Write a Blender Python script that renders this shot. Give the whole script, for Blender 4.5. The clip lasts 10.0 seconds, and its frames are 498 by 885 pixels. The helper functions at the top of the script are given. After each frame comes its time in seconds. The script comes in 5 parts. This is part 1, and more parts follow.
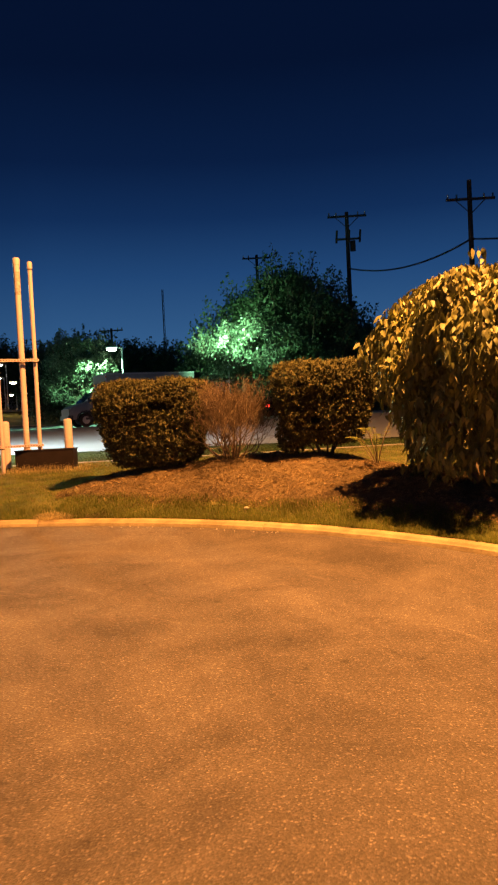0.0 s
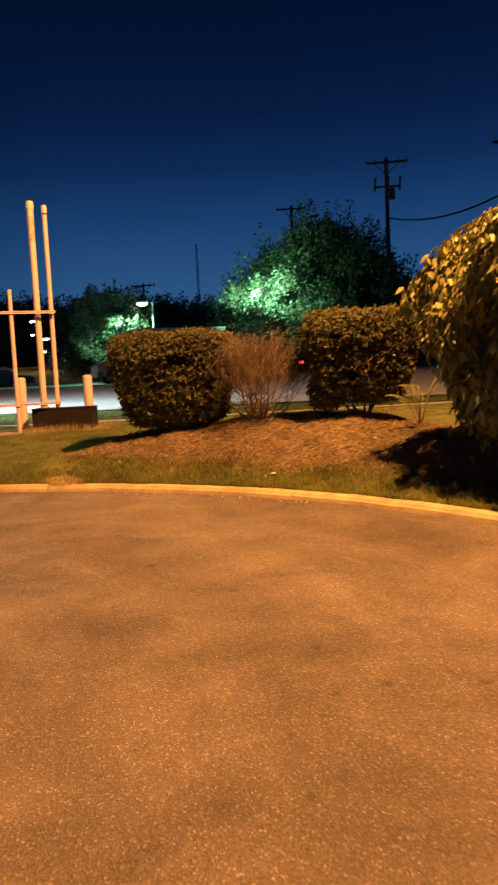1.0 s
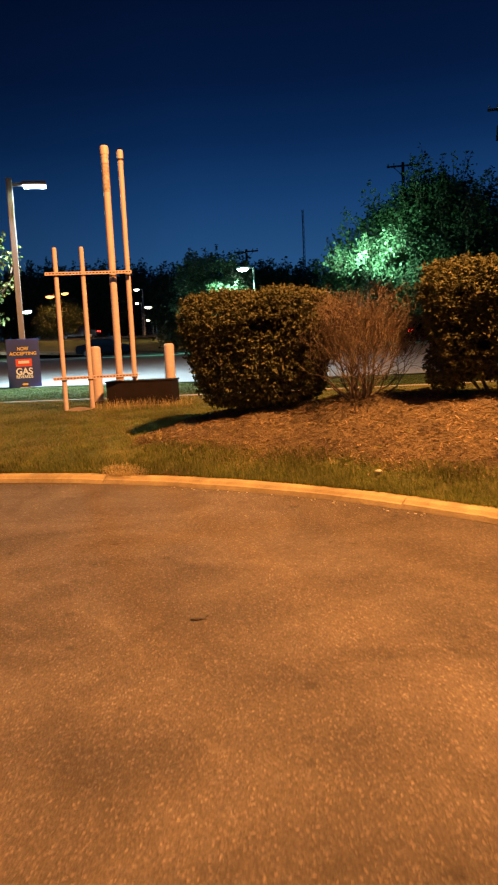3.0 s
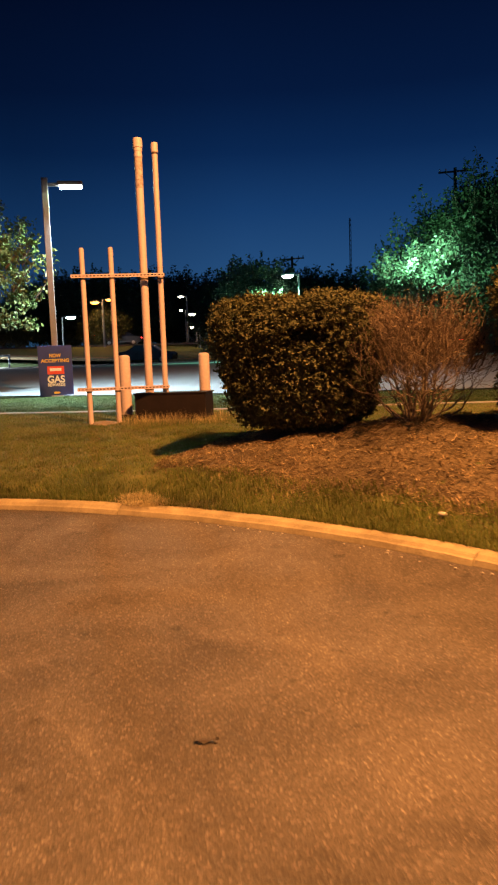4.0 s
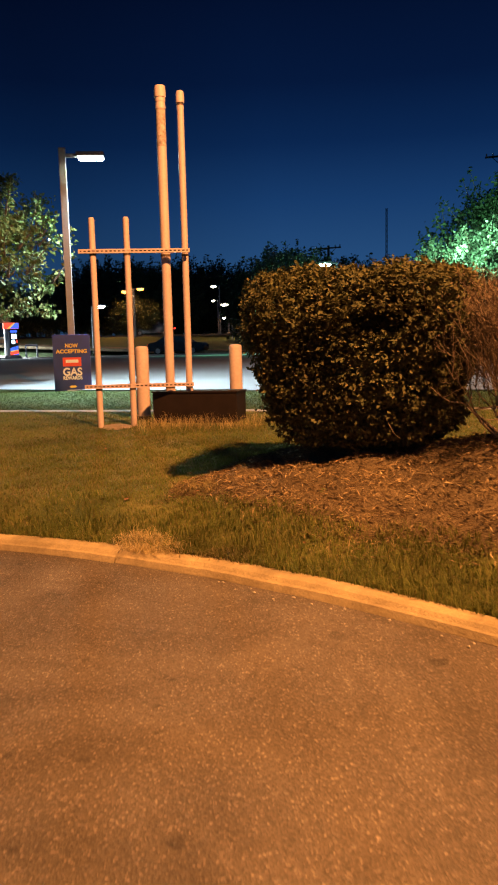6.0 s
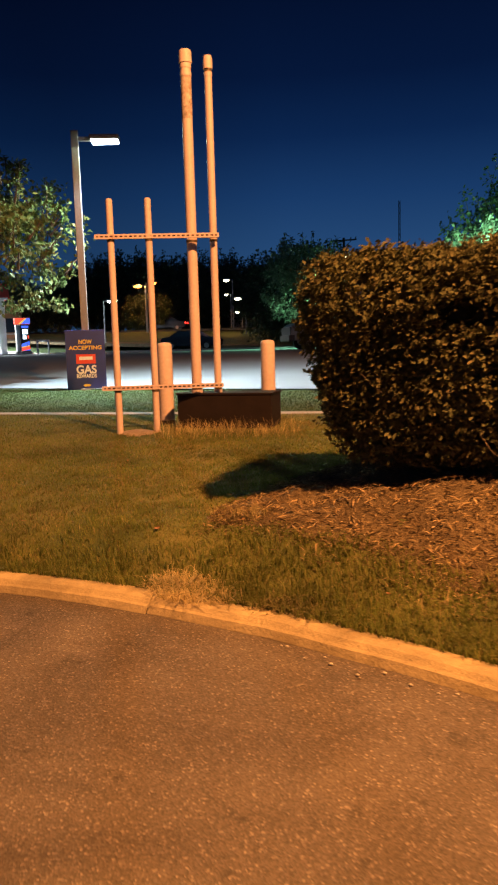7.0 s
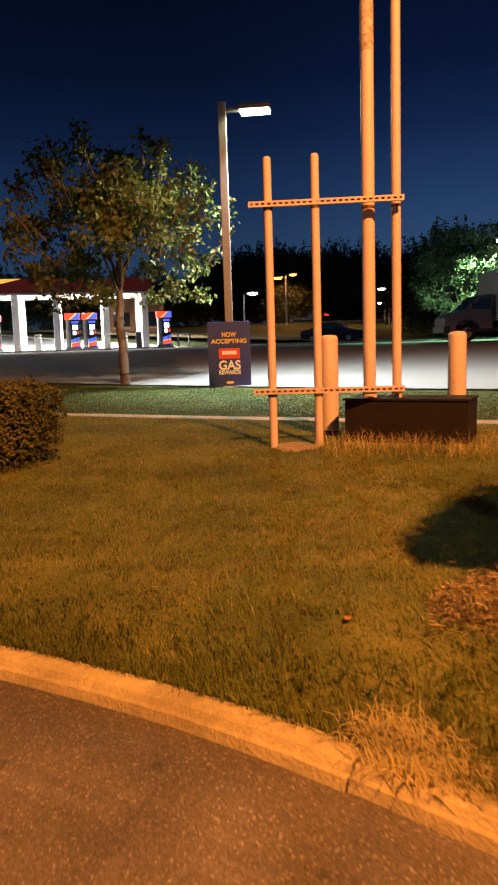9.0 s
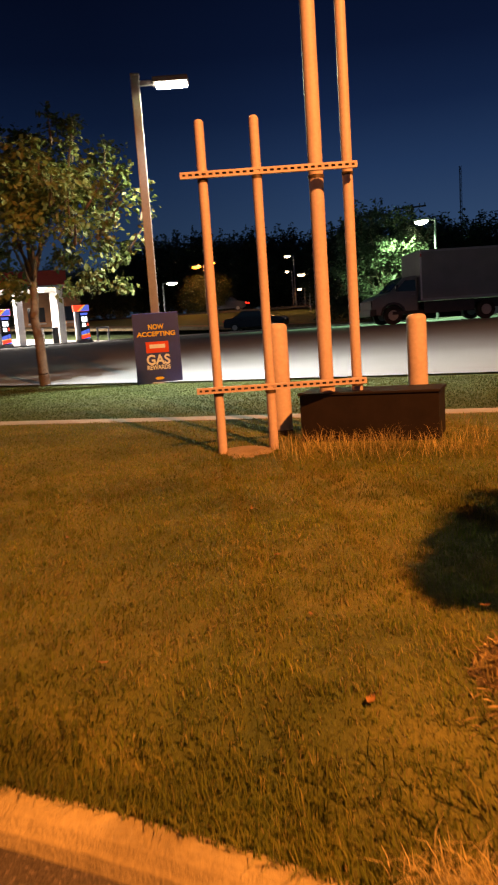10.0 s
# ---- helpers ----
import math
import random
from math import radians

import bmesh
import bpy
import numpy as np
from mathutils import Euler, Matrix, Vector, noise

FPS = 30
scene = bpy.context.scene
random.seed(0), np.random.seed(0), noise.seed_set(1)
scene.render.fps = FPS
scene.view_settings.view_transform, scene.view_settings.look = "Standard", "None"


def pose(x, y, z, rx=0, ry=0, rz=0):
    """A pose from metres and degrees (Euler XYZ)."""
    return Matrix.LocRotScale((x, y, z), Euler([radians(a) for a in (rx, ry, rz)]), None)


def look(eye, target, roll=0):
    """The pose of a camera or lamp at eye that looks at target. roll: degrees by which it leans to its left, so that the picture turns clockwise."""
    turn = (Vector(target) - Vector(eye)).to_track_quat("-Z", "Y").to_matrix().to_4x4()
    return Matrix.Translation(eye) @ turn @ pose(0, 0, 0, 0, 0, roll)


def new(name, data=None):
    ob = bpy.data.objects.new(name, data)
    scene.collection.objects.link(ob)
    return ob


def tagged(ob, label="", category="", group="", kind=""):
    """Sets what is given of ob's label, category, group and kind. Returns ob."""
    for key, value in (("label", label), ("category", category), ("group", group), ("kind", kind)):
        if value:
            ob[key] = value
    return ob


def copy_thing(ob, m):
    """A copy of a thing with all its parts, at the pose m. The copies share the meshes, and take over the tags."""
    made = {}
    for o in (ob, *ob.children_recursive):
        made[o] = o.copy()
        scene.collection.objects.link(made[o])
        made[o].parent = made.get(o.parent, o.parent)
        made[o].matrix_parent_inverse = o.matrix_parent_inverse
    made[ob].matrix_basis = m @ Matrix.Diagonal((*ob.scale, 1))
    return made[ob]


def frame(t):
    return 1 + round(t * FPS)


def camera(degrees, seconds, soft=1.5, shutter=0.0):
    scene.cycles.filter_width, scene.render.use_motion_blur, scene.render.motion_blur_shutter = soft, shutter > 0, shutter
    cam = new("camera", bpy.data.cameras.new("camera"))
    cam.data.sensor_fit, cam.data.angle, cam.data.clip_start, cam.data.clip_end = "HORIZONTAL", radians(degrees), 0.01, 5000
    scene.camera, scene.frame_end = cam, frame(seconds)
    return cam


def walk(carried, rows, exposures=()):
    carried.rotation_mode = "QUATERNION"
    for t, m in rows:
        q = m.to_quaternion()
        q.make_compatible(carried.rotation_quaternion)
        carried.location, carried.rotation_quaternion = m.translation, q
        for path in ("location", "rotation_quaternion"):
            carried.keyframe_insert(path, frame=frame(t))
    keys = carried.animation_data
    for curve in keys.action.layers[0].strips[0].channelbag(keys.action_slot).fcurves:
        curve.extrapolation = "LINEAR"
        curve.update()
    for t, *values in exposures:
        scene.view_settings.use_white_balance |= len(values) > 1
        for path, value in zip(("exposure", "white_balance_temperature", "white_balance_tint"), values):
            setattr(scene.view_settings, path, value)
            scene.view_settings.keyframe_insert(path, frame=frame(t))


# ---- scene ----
cam = camera(37.0, 10.0, 2.0, 0.5)
PATH = [
    (0, (0.155, -0.008, 1.524), (-0.185, 1.961, 1.451), -2.8),
    (0.5, (0.18, 0.532, 1.497), (-0.186, 2.493, 1.361), -2.9),
    (1, (0.064, 1.025, 1.496), (-0.371, 2.968, 1.313), -2.8),
    (1.5, (0.064, 1.491, 1.513), (-0.499, 3.398, 1.291), -3.5),
    (2, (-0.205, 2.162, 1.472), (-0.826, 4.051, 1.251), -1.4),
    (2.5, (-0.242, 2.529, 1.472), (-0.896, 4.401, 1.213), -2.6),
    (4, (-0.671, 4.057, 1.535), (-1.479, 5.873, 1.308), -2.0),
    (4.5, (-0.937, 4.577, 1.524), (-1.786, 6.376, 1.318), -3.1),
    (5, (-1.135, 5.005, 1.515), (-2.034, 6.775, 1.275), -2.3),
    (6.5, (-1.894, 6.204, 1.577), (-2.771, 7.984, 1.329), -1.0),
    (7, (-2.289, 6.605, 1.587), (-3.197, 8.368, 1.327), -1.6),
    (7.5, (-2.5, 6.915, 1.538), (-3.451, 8.646, 1.222), -2.2),
    (8, (-2.851, 7.295, 1.539), (-3.918, 8.961, 1.248), -1.0),
    (8.5, (-3.18, 7.569, 1.588), (-4.229, 9.252, 1.332), -1.6),
    (9, (-3.515, 7.937, 1.606), (-4.726, 9.506, 1.337), -1.8),
    (9.5, (-3.882, 8.214, 1.623), (-5.003, 9.843, 1.326), -3.1),
    (10, (-4.194, 8.551, 1.629), (-5.239, 10.229, 1.323), -4.0),
]
walk(cam, [(t, look(eye, target, roll)) for t, eye, target, roll in PATH],
     [(0, 0.43, 7300, 6), (1, 0.28, 6850, 4), (2.5, 0.1, 6350, 4), (4.5, 0.0, 6400, 7), (7, -0.09, 6650, 11), (7.6, -0.14, 6950, 14), (8.5, -0.1, 7700, 18), (9.2, -0.14, 8500, 21), (10, -0.27, 9100, 25)])

# ---- light ----
world = bpy.data.worlds.new("dusk_sky")
scene.world = world
world.use_nodes = True
wn, wl = world.node_tree.nodes, world.node_tree.links
wn.clear()
w_out, w_bg, w_ramp, w_sep, w_tc = (wn.new(k) for k in ("ShaderNodeOutputWorld", "ShaderNodeBackground", "ShaderNodeValToRGB", "ShaderNodeSeparateXYZ", "ShaderNodeTexCoord"))
wl.new(w_tc.outputs["Generated"], w_sep.inputs[0])
wl.new(w_sep.outputs["Z"], w_ramp.inputs[0])
wl.new(w_ramp.outputs[0], w_bg.inputs[0])
# the afterglow weakens towards -x
w_side = wn.new("ShaderNodeMapRange")
w_side.inputs["From Min"].default_value, w_side.inputs["From Max"].default_value = -0.62, -0.40
w_side.inputs["To Min"].default_value, w_side.inputs["To Max"].default_value = 0.64, 1.0
wl.new(w_sep.outputs["X"], w_side.inputs["Value"])
wl.new(w_side.outputs[0], w_bg.inputs["Strength"])
wl.new(w_bg.outputs[0], w_out.inputs[0])
SKY = [(0.0, (0.042, 0.1207, 0.235)), (0.10, (0.021, 0.0770, 0.205)), (0.186, (0.0090, 0.0437, 0.145)), (0.255, (0.0034, 0.0196, 0.080)), (0.32, (0.0017, 0.0094, 0.044)), (0.42, (0.0009, 0.0046, 0.023)), (1.0, (0.0006, 0.0029, 0.014))]
while len(w_ramp.color_ramp.elements) < len(SKY):
    w_ramp.color_ramp.elements.new(0.5)
for el, (at, c) in zip(w_ramp.color_ramp.elements, SKY):
    el.position, el.color = at, (*c, 1)

SODIUM, LED, GREENISH, CANOPY = (1.0, 0.388, 0.104), (0.74, 0.93, 1.0), (0.36, 1.0, 0.60), (0.85, 0.95, 1.0)


def down_lamp(name, at, watts, colour, radius=0.15, cone=168, blend=0.25):
    """A spot for a lamp head or added fill, throwing its light below itself."""
    data = bpy.data.lights.new(name, "SPOT")
    data.energy, data.color, data.shadow_soft_size = watts, colour, radius
    data.spot_size, data.spot_blend = math.radians(cone), blend
    ob = new(name, data)
    ob.location = at
    return tagged(ob, "glow of a lamp head or an added fill spot", "light", kind="structure")


LAMP_NEAR = (2.0, 8.2, 10.5)
down_lamp("sodium_light", LAMP_NEAR, 23000, SODIUM, 0.16, 153, 0.12)
down_lamp("lot_or_fill_light", (-12.20, 19.81, 5.80), 8500, LED, 0.15, 126, 0.7).rotation_euler = (math.radians(15), math.radians(-8), 0)
down_lamp("lot_or_fill_light", (-12.20, 19.81, 5.92), 4600, (0.72, 1.0, 0.70), 0.15, 152, 0.2).rotation_euler = (math.radians(-22), 0, 0)
down_lamp("lot_or_fill_light", (-17.1, 45.7, 6.2), 5500, GREENISH, 0.15, 140, 0.4)
# added fill spot in open air, aimed at the tree's leaves
down_lamp("lot_or_fill_light", (-7.5, 38.3, 6.1), 2600, GREENISH, 0.3, 125, 0.5).rotation_euler = (math.radians(72), 0, 0)
down_lamp("street_light", (-46.6, 69.5, 7.9), 4500, SODIUM, 0.3)
down_lamp("street_light", (-35.5, 70.0, 6.0), 3200, (1.0, 0.48, 0.16), 0.2)

# ---- materials ----


def mat(name, rough=0.7, metal=0.0):
    m = bpy.data.materials.new(name)
    m.use_nodes = True
    b = m.node_tree.nodes["Principled BSDF"]
    b.inputs["Roughness"].default_value, b.inputs["Metallic"].default_value = rough, metal
    return m, m.node_tree.nodes, m.node_tree.links, b


def noise_node(n, l, scale, detail=6, rough=0.6, dist=0.0, coord=None):
    t = n.new("ShaderNodeTexNoise")
    t.inputs["Scale"].default_value, t.inputs["Detail"].default_value = scale, detail
    t.inputs["Roughness"].default_value, t.inputs["Distortion"].default_value = rough, dist
    if coord is not None:
        l.new(coord, t.inputs["Vector"])
    return t.outputs[0]


def ramp_node(n, l, fac, stops):
    r = n.new("ShaderNodeValToRGB")
    while len(r.color_ramp.elements) < len(stops):
        r.color_ramp.elements.new(0.5)
    for e, (p, c) in zip(r.color_ramp.elements, stops):
        e.position, e.color = p, ((*c, 1) if isinstance(c, tuple) else (c, c, c, 1))
    l.new(fac, r.inputs[0])
    return r.outputs[0]


def mix_node(n, l, fac, a, b, mode="MIX"):
    m = n.new("ShaderNodeMix")
    m.data_type, m.blend_type = "RGBA", mode
    for sock, v in ((m.inputs[0], fac), (m.inputs[6], a), (m.inputs[7], b)):
        if isinstance(v, (int, float)):
            sock.default_value = v
        elif isinstance(v, tuple):
            sock.default_value = (*v, 1)
        else:
            l.new(v, sock)
    return m.outputs[2]


def bump_node(n, l, b, height, strength, distance):
    k = n.new("ShaderNodeBump")
    k.inputs["Strength"].default_value, k.inputs["Distance"].default_value = strength, distance
    l.new(height, k.inputs["Height"])
    l.new(k.outputs[0], b.inputs["Normal"])
    return k


def coords(n, kind="Object"):
    return n.new("ShaderNodeTexCoord").outputs[kind]


def surface(name, a, b2, scale=6.0, fine=60.0, rough=0.7, metal=0.0, bump=0.2, dist=0.004, kind="Object", random_amount=0.0):
    """A plain material of two tones at two scales, with fine relief."""
    m, n, l, b = mat(name, rough, metal)
    co = coords(n, kind)
    big = ramp_node(n, l, noise_node(n, l, scale, 5, 0.6, 0.3, co), [(0.3, a), (0.7, b2)])
    small = noise_node(n, l, fine, 4, 0.65, 0.0, co)
    col = mix_node(n, l, 0.35, big, ramp_node(n, l, small, [(0.3, 0.45), (0.7, 1.0)]), "MULTIPLY")
    if random_amount:
        info = n.new("ShaderNodeObjectInfo")
        col = mix_node(n, l, random_amount, col, ramp_node(n, l, info.outputs["Random"], [(0.0, 0.5), (1.0, 1.0)]), "MULTIPLY")
    l.new(col, b.inputs["Base Color"])
    bump_node(n, l, b, small, bump, dist)
    return m


def leaf_material(name, tones, rough=0.55, trans=0.25):
    """Leaves whose tone varies from leaf to leaf, a little translucent."""
    m, n, l, b = mat(name, rough)
    geo = n.new("ShaderNodeNewGeometry")
    col = ramp_node(n, l, geo.outputs["Random Per Island"], [(i / max(1, len(tones) - 1), c) for i, c in enumerate(tones)])
    patch = noise_node(n, l, 1.5, 5, 0.6, 0.4, coords(n))
    col = mix_node(n, l, 0.75, col, ramp_node(n, l, patch, [(0.34, 0.42), (0.66, 1.1)]), "MULTIPLY")
    l.new(col, b.inputs["Base Color"])
    tr = n.new("ShaderNodeBsdfTranslucent")
    l.new(col, tr.inputs[0])
    ms = n.new("ShaderNodeMixShader")
    ms.inputs[0].default_value = trans
    l.new(b.outputs[0], ms.inputs[1])
    l.new(tr.outputs[0], ms.inputs[2])
    l.new(ms.outputs[0], n["Material Output"].inputs[0])
    return m


def glow(name, colour, strength):
    m, n, l, b = mat(name, 0.4)
    b.inputs["Base Color"].default_value = (*colour, 1)
    b.inputs["Emission Color"].default_value = (*colour, 1)
    b.inputs["Emission Strength"].default_value = strength
    return m


def asphalt_material(name, dark, light, streak):
    m, n, l, b = mat(name, 0.72)
    co = coords(n)
    grit = noise_node(n, l, 95, 4, 0.75, 0.0, co)
    stain = noise_node(n, l, 0.75, 6, 0.6, 1.6, co)
    col = ramp_node(n, l, stain, [(0.32, dark), (0.68, light)])
    # faint bands and scuffs left by turning tyres, round the middle of the turning area
    sx = n.new("ShaderNodeSeparateXYZ")
    l.new(co, sx.inputs[0])

    def calc(op, u, v):
        k = n.new("ShaderNodeMath")
        k.operation = op
        for sock, w in zip(k.inputs, (u, v)):
            if isinstance(w, (int, float)):
                sock.default_value = w
            else:
                l.new(w, sock)
        return k.outputs[0]

    dx, dy = calc("ADD", sx.outputs["X"], 4.9), calc("SUBTRACT", sx.outputs["Y"], 1.7)
    away = calc("SQRT", calc("ADD", calc("MULTIPLY", dx, dx), calc("MULTIPLY", dy, dy)), 0)
    turn = calc("ARCTAN2", dy, dx)

    def polar(kr, ka):
        v = n.new("ShaderNodeCombineXYZ")
        l.new(calc("MULTIPLY", away, kr), v.inputs[0])
        l.new(calc("MULTIPLY", turn, ka), v.inputs[1])
        return v.outputs[0]

    band = noise_node(n, l, 1.0, 4, 0.55, 0.6, polar(0.9, 1.8))
    col = mix_node(n, l, 0.8, col, ramp_node(n, l, band, [(0.32, 0.74), (0.5, 1.0), (0.7, 1.25)]), "MULTIPLY")
    rings = ramp_node(n, l, noise_node(n, l, 1.0, 3, 0.5, 0.9, polar(6.0, 4.5)), [(0.60, 0.0), (0.72, 1.0)])
    gate = ramp_node(n, l, noise_node(n, l, 0.55, 4, 0.7, 0.4, co), [(0.50, 0.0), (0.66, 1.0)])
    fac = mix_node(n, l, 1.0, rings, gate, "MULTIPLY")
    col = mix_node(n, l, mix_node(n, l, 1.0, fac, (streak, streak, streak), "MULTIPLY"), col, tuple(min(1, 1.9 * c) for c in light))
    spots = ramp_node(n, l, noise_node(n, l, 7.0, 2, 0.4, 0.0, co), [(0.68, 1.0), (0.76, 0.45)])
    col = mix_node(n, l, 0.7, col, spots, "MULTIPLY")
    # aggregate stones showing through
    vo = n.new("ShaderNodeTexVoronoi")
    vo.inputs["Scale"].default_value = 122
    l.new(co, vo.inputs["Vector"])
    sep = n.new("ShaderNodeSeparateColor")
    l.new(vo.outputs["Color"], sep.inputs[0])
    chips = ramp_node(n, l, sep.outputs[0], [(0.0, 0.6), (0.7, 0.97), (0.92, 1.12), (1.0, 2.5)])
    col = mix_node(n, l, 0.85, col, chips, "MULTIPLY")
    col = mix_node(n, l, 0.5, col, ramp_node(n, l, grit, [(0.32, 0.45), (0.68, 1.2)]), "MULTIPLY")
    mott = noise_node(n, l, 1.6, 7, 0.72, 1.2, co)
    col = mix_node(n, l, 0.6, col, ramp_node(n, l, mott, [(0.35, 0.78), (0.65, 1.1)]), "MULTIPLY")
    l.new(col, b.inputs["Base Color"])
    l.new(ramp_node(n, l, sep.outputs[1], [(0.0, 0.95), (0.85, 0.88), (1.0, 0.5)]), b.inputs["Roughness"])
    b.inputs["Specular IOR Level"].default_value = 0.3
    hh = mix_node(n, l, 0.5, grit, vo.outputs["Distance"])
    bump_node(n, l, b, hh, 0.65, 0.010)
    return m


M_ASPHALT = asphalt_material("worn_asphalt", (0.077, 0.063, 0.053), (0.134, 0.112, 0.094), 0.6)
M_ROAD = asphalt_material("road_asphalt", (0.06, 0.06, 0.06), (0.09, 0.088, 0.085), 0.2)
M_LOT = surface("far_asphalt", (0.165, 0.18, 0.195), (0.195, 0.215, 0.235), 0.25, 45, 0.9, 0, 0.3, 0.004)
M_KERB = surface("kerb_concrete", (0.27, 0.215, 0.12), (0.50, 0.41, 0.235), 4.5, 60, 0.9, 0, 0.7, 0.012, random_amount=0.25)
M_CONCRETE = surface("pale_concrete", (0.30, 0.29, 0.27), (0.42, 0.41, 0.38), 1.4, 50, 0.9, 0, 0.4, 0.005)
M_PATH = surface("path_concrete", (0.26, 0.25, 0.22), (0.38, 0.36, 0.32), 1.4, 50, 0.9, 0, 0.4, 0.005)
def lawn_material():
    """Short turf: browner on the bank, greener on the verge beyond the footpath."""
    m, n, l, b = mat("lawn_soil", 0.95)
    co = coords(n)
    big = noise_node(n, l, 1.1, 6, 0.6, 0.4, co)
    fine = noise_node(n, l, 45, 5, 0.7, 0.0, co)
    dry = ramp_node(n, l, big, [(0.32, (0.052, 0.075, 0.02)), (0.5, (0.098, 0.112, 0.032)), (0.68, (0.185, 0.175, 0.058))])
    verge_green = ramp_node(n, l, big, [(0.35, (0.042, 0.072, 0.018)), (0.65, (0.064, 0.105, 0.027))])
    dot = n.new("ShaderNodeVectorMath")
    dot.operation = "DOT_PRODUCT"
    dot.inputs[1].default_value = (-0.45, 2.0, 0.0)
    l.new(co, dot.inputs[0])
    sub = n.new("ShaderNodeMath")
    sub.operation = "SUBTRACT"
    sub.inputs[1].default_value = 34.6
    sub.use_clamp = True
    l.new(dot.outputs["Value"], sub.inputs[0])
    col = mix_node(n, l, sub.outputs[0], dry, verge_green)
    col = mix_node(n, l, 0.6, col, ramp_node(n, l, fine, [(0.3, 0.5), (0.7, 1.2)]), "MULTIPLY")
    l.new(col, b.inputs["Base Color"])
    bump_node(n, l, b, fine, 0.8, 0.02)
    return m


M_LAWN = lawn_material()
M_GRASS = leaf_material("grass_blades", [(0.145, 0.205, 0.042), (0.20, 0.255, 0.057), (0.26, 0.28, 0.075), (0.165, 0.23, 0.047), (0.35, 0.32, 0.105)], 0.85, 0.55)
M_LUSH = leaf_material("lush_edge_grass", [(0.115, 0.158, 0.032), (0.16, 0.195, 0.044), (0.21, 0.225, 0.058), (0.135, 0.178, 0.037), (0.30, 0.265, 0.085)], 0.85, 0.5)
M_VERGE = leaf_material("verge_blades", [(0.046, 0.084, 0.02), (0.057, 0.098, 0.024), (0.066, 0.106, 0.027), (0.051, 0.088, 0.021), (0.09, 0.11, 0.033)], 0.85, 0.4)
M_STRAW = leaf_material("dry_grass", [(0.24, 0.21, 0.09), (0.34, 0.28, 0.13), (0.19, 0.17, 0.07)], 0.75, 0.3)
M_TUFT = leaf_material("bleached_grass", [(0.66, 0.55, 0.28), (0.74, 0.62, 0.33), (0.56, 0.46, 0.22)], 0.8, 0.4)
M_MULCH = surface("bark_mulch", (0.10, 0.073, 0.042), (0.225, 0.167, 0.095), 3.5, 90, 0.95, 0, 1.0, 0.03)
M_CHIP = leaf_material("bark_chips", [(0.075, 0.055, 0.032), (0.26, 0.192, 0.107), (0.42, 0.308, 0.168), (0.125, 0.09, 0.05), (0.58, 0.455, 0.26)], 0.9, 0.0)
M_EARTH = surface("bare_earth", (0.20, 0.145, 0.09), (0.34, 0.25, 0.16), 5, 60, 0.95, 0, 0.6, 0.01)
M_HEDGE = leaf_material("hedge_leaves", [(0.062, 0.072, 0.024), (0.094, 0.098, 0.034), (0.12, 0.112, 0.042), (0.075, 0.082, 0.028), (0.15, 0.128, 0.054)], 0.85, 0.2)
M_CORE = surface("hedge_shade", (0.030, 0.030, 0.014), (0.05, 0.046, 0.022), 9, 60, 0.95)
M_BARELEAF = leaf_material("withered_leaves", [(0.12, 0.083, 0.054), (0.17, 0.12, 0.08), (0.095, 0.066, 0.042), (0.22, 0.158, 0.105)], 0.7, 0.12)
M_TWIG = surface("twig_bark", (0.13, 0.10, 0.07), (0.25, 0.195, 0.135), 14, 90, 0.85)
M_BIGLEAF = leaf_material("broad_leaves", [(0.17, 0.18, 0.05), (0.24, 0.235, 0.07), (0.12, 0.14, 0.038), (0.30, 0.28, 0.10)], 0.6, 0.12)
M_BARK = surface("tree_bark", (0.07, 0.045, 0.03), (0.15, 0.10, 0.065), 9, 40, 0.9, 0, 0.8, 0.02)
M_TREELEAF = leaf_material("street_tree_leaves", [(0.07, 0.12, 0.03), (0.10, 0.15, 0.038), (0.13, 0.14, 0.04), (0.085, 0.14, 0.034), (0.17, 0.15, 0.045)], 0.6, 0.35)
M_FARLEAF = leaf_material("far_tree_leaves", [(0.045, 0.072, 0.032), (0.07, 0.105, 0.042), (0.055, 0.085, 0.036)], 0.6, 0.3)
# paler leaf tones for the lit trees, lamplight partly put into the colour
M_LITLEAF = leaf_material("lamplit_leaves", [(0.13, 0.16, 0.10), (0.19, 0.22, 0.14), (0.10, 0.13, 0.075)], 0.5, 0.3)
M_PIPE = surface("cream_pipe_paint", (0.54, 0.425, 0.425), (0.63, 0.50, 0.50), 3.0, 35, 0.55, 0, 0.12, 0.003)
M_PEEL = surface("peeling_pipe_paint", (0.20, 0.15, 0.125), (0.62, 0.52, 0.50), 26.0, 35, 0.7, 0, 0.4, 0.004)
M_BAND = surface("dark_clamp_steel", (0.06, 0.045, 0.035), (0.13, 0.09, 0.06), 20, 80, 0.6, 0.5)
M_BOLLARD = surface("bollard_paint", (0.53, 0.42, 0.41), (0.63, 0.505, 0.49), 2.5, 25, 0.6, 0, 0.15, 0.004)
M_BOX = surface("dark_brown_boards", (0.012, 0.0082, 0.0082), (0.020, 0.0135, 0.0135), 4, 30, 0.6, 0, 0.3, 0.004)
M_POLE = surface("bronze_pole_paint", (0.165, 0.15, 0.14), (0.215, 0.195, 0.185), 2.0, 25, 0.5, 0, 0.1, 0.002)
M_SIGN = surface("navy_sign_board", (0.012, 0.026, 0.15), (0.018, 0.034, 0.19), 2.0, 40, 0.45, 0, 0.05, 0.001)
M_WHITE = surface("white_paint", (0.70, 0.70, 0.70), (0.80, 0.80, 0.80), 2.0, 30, 0.5, 0, 0.05, 0.001)
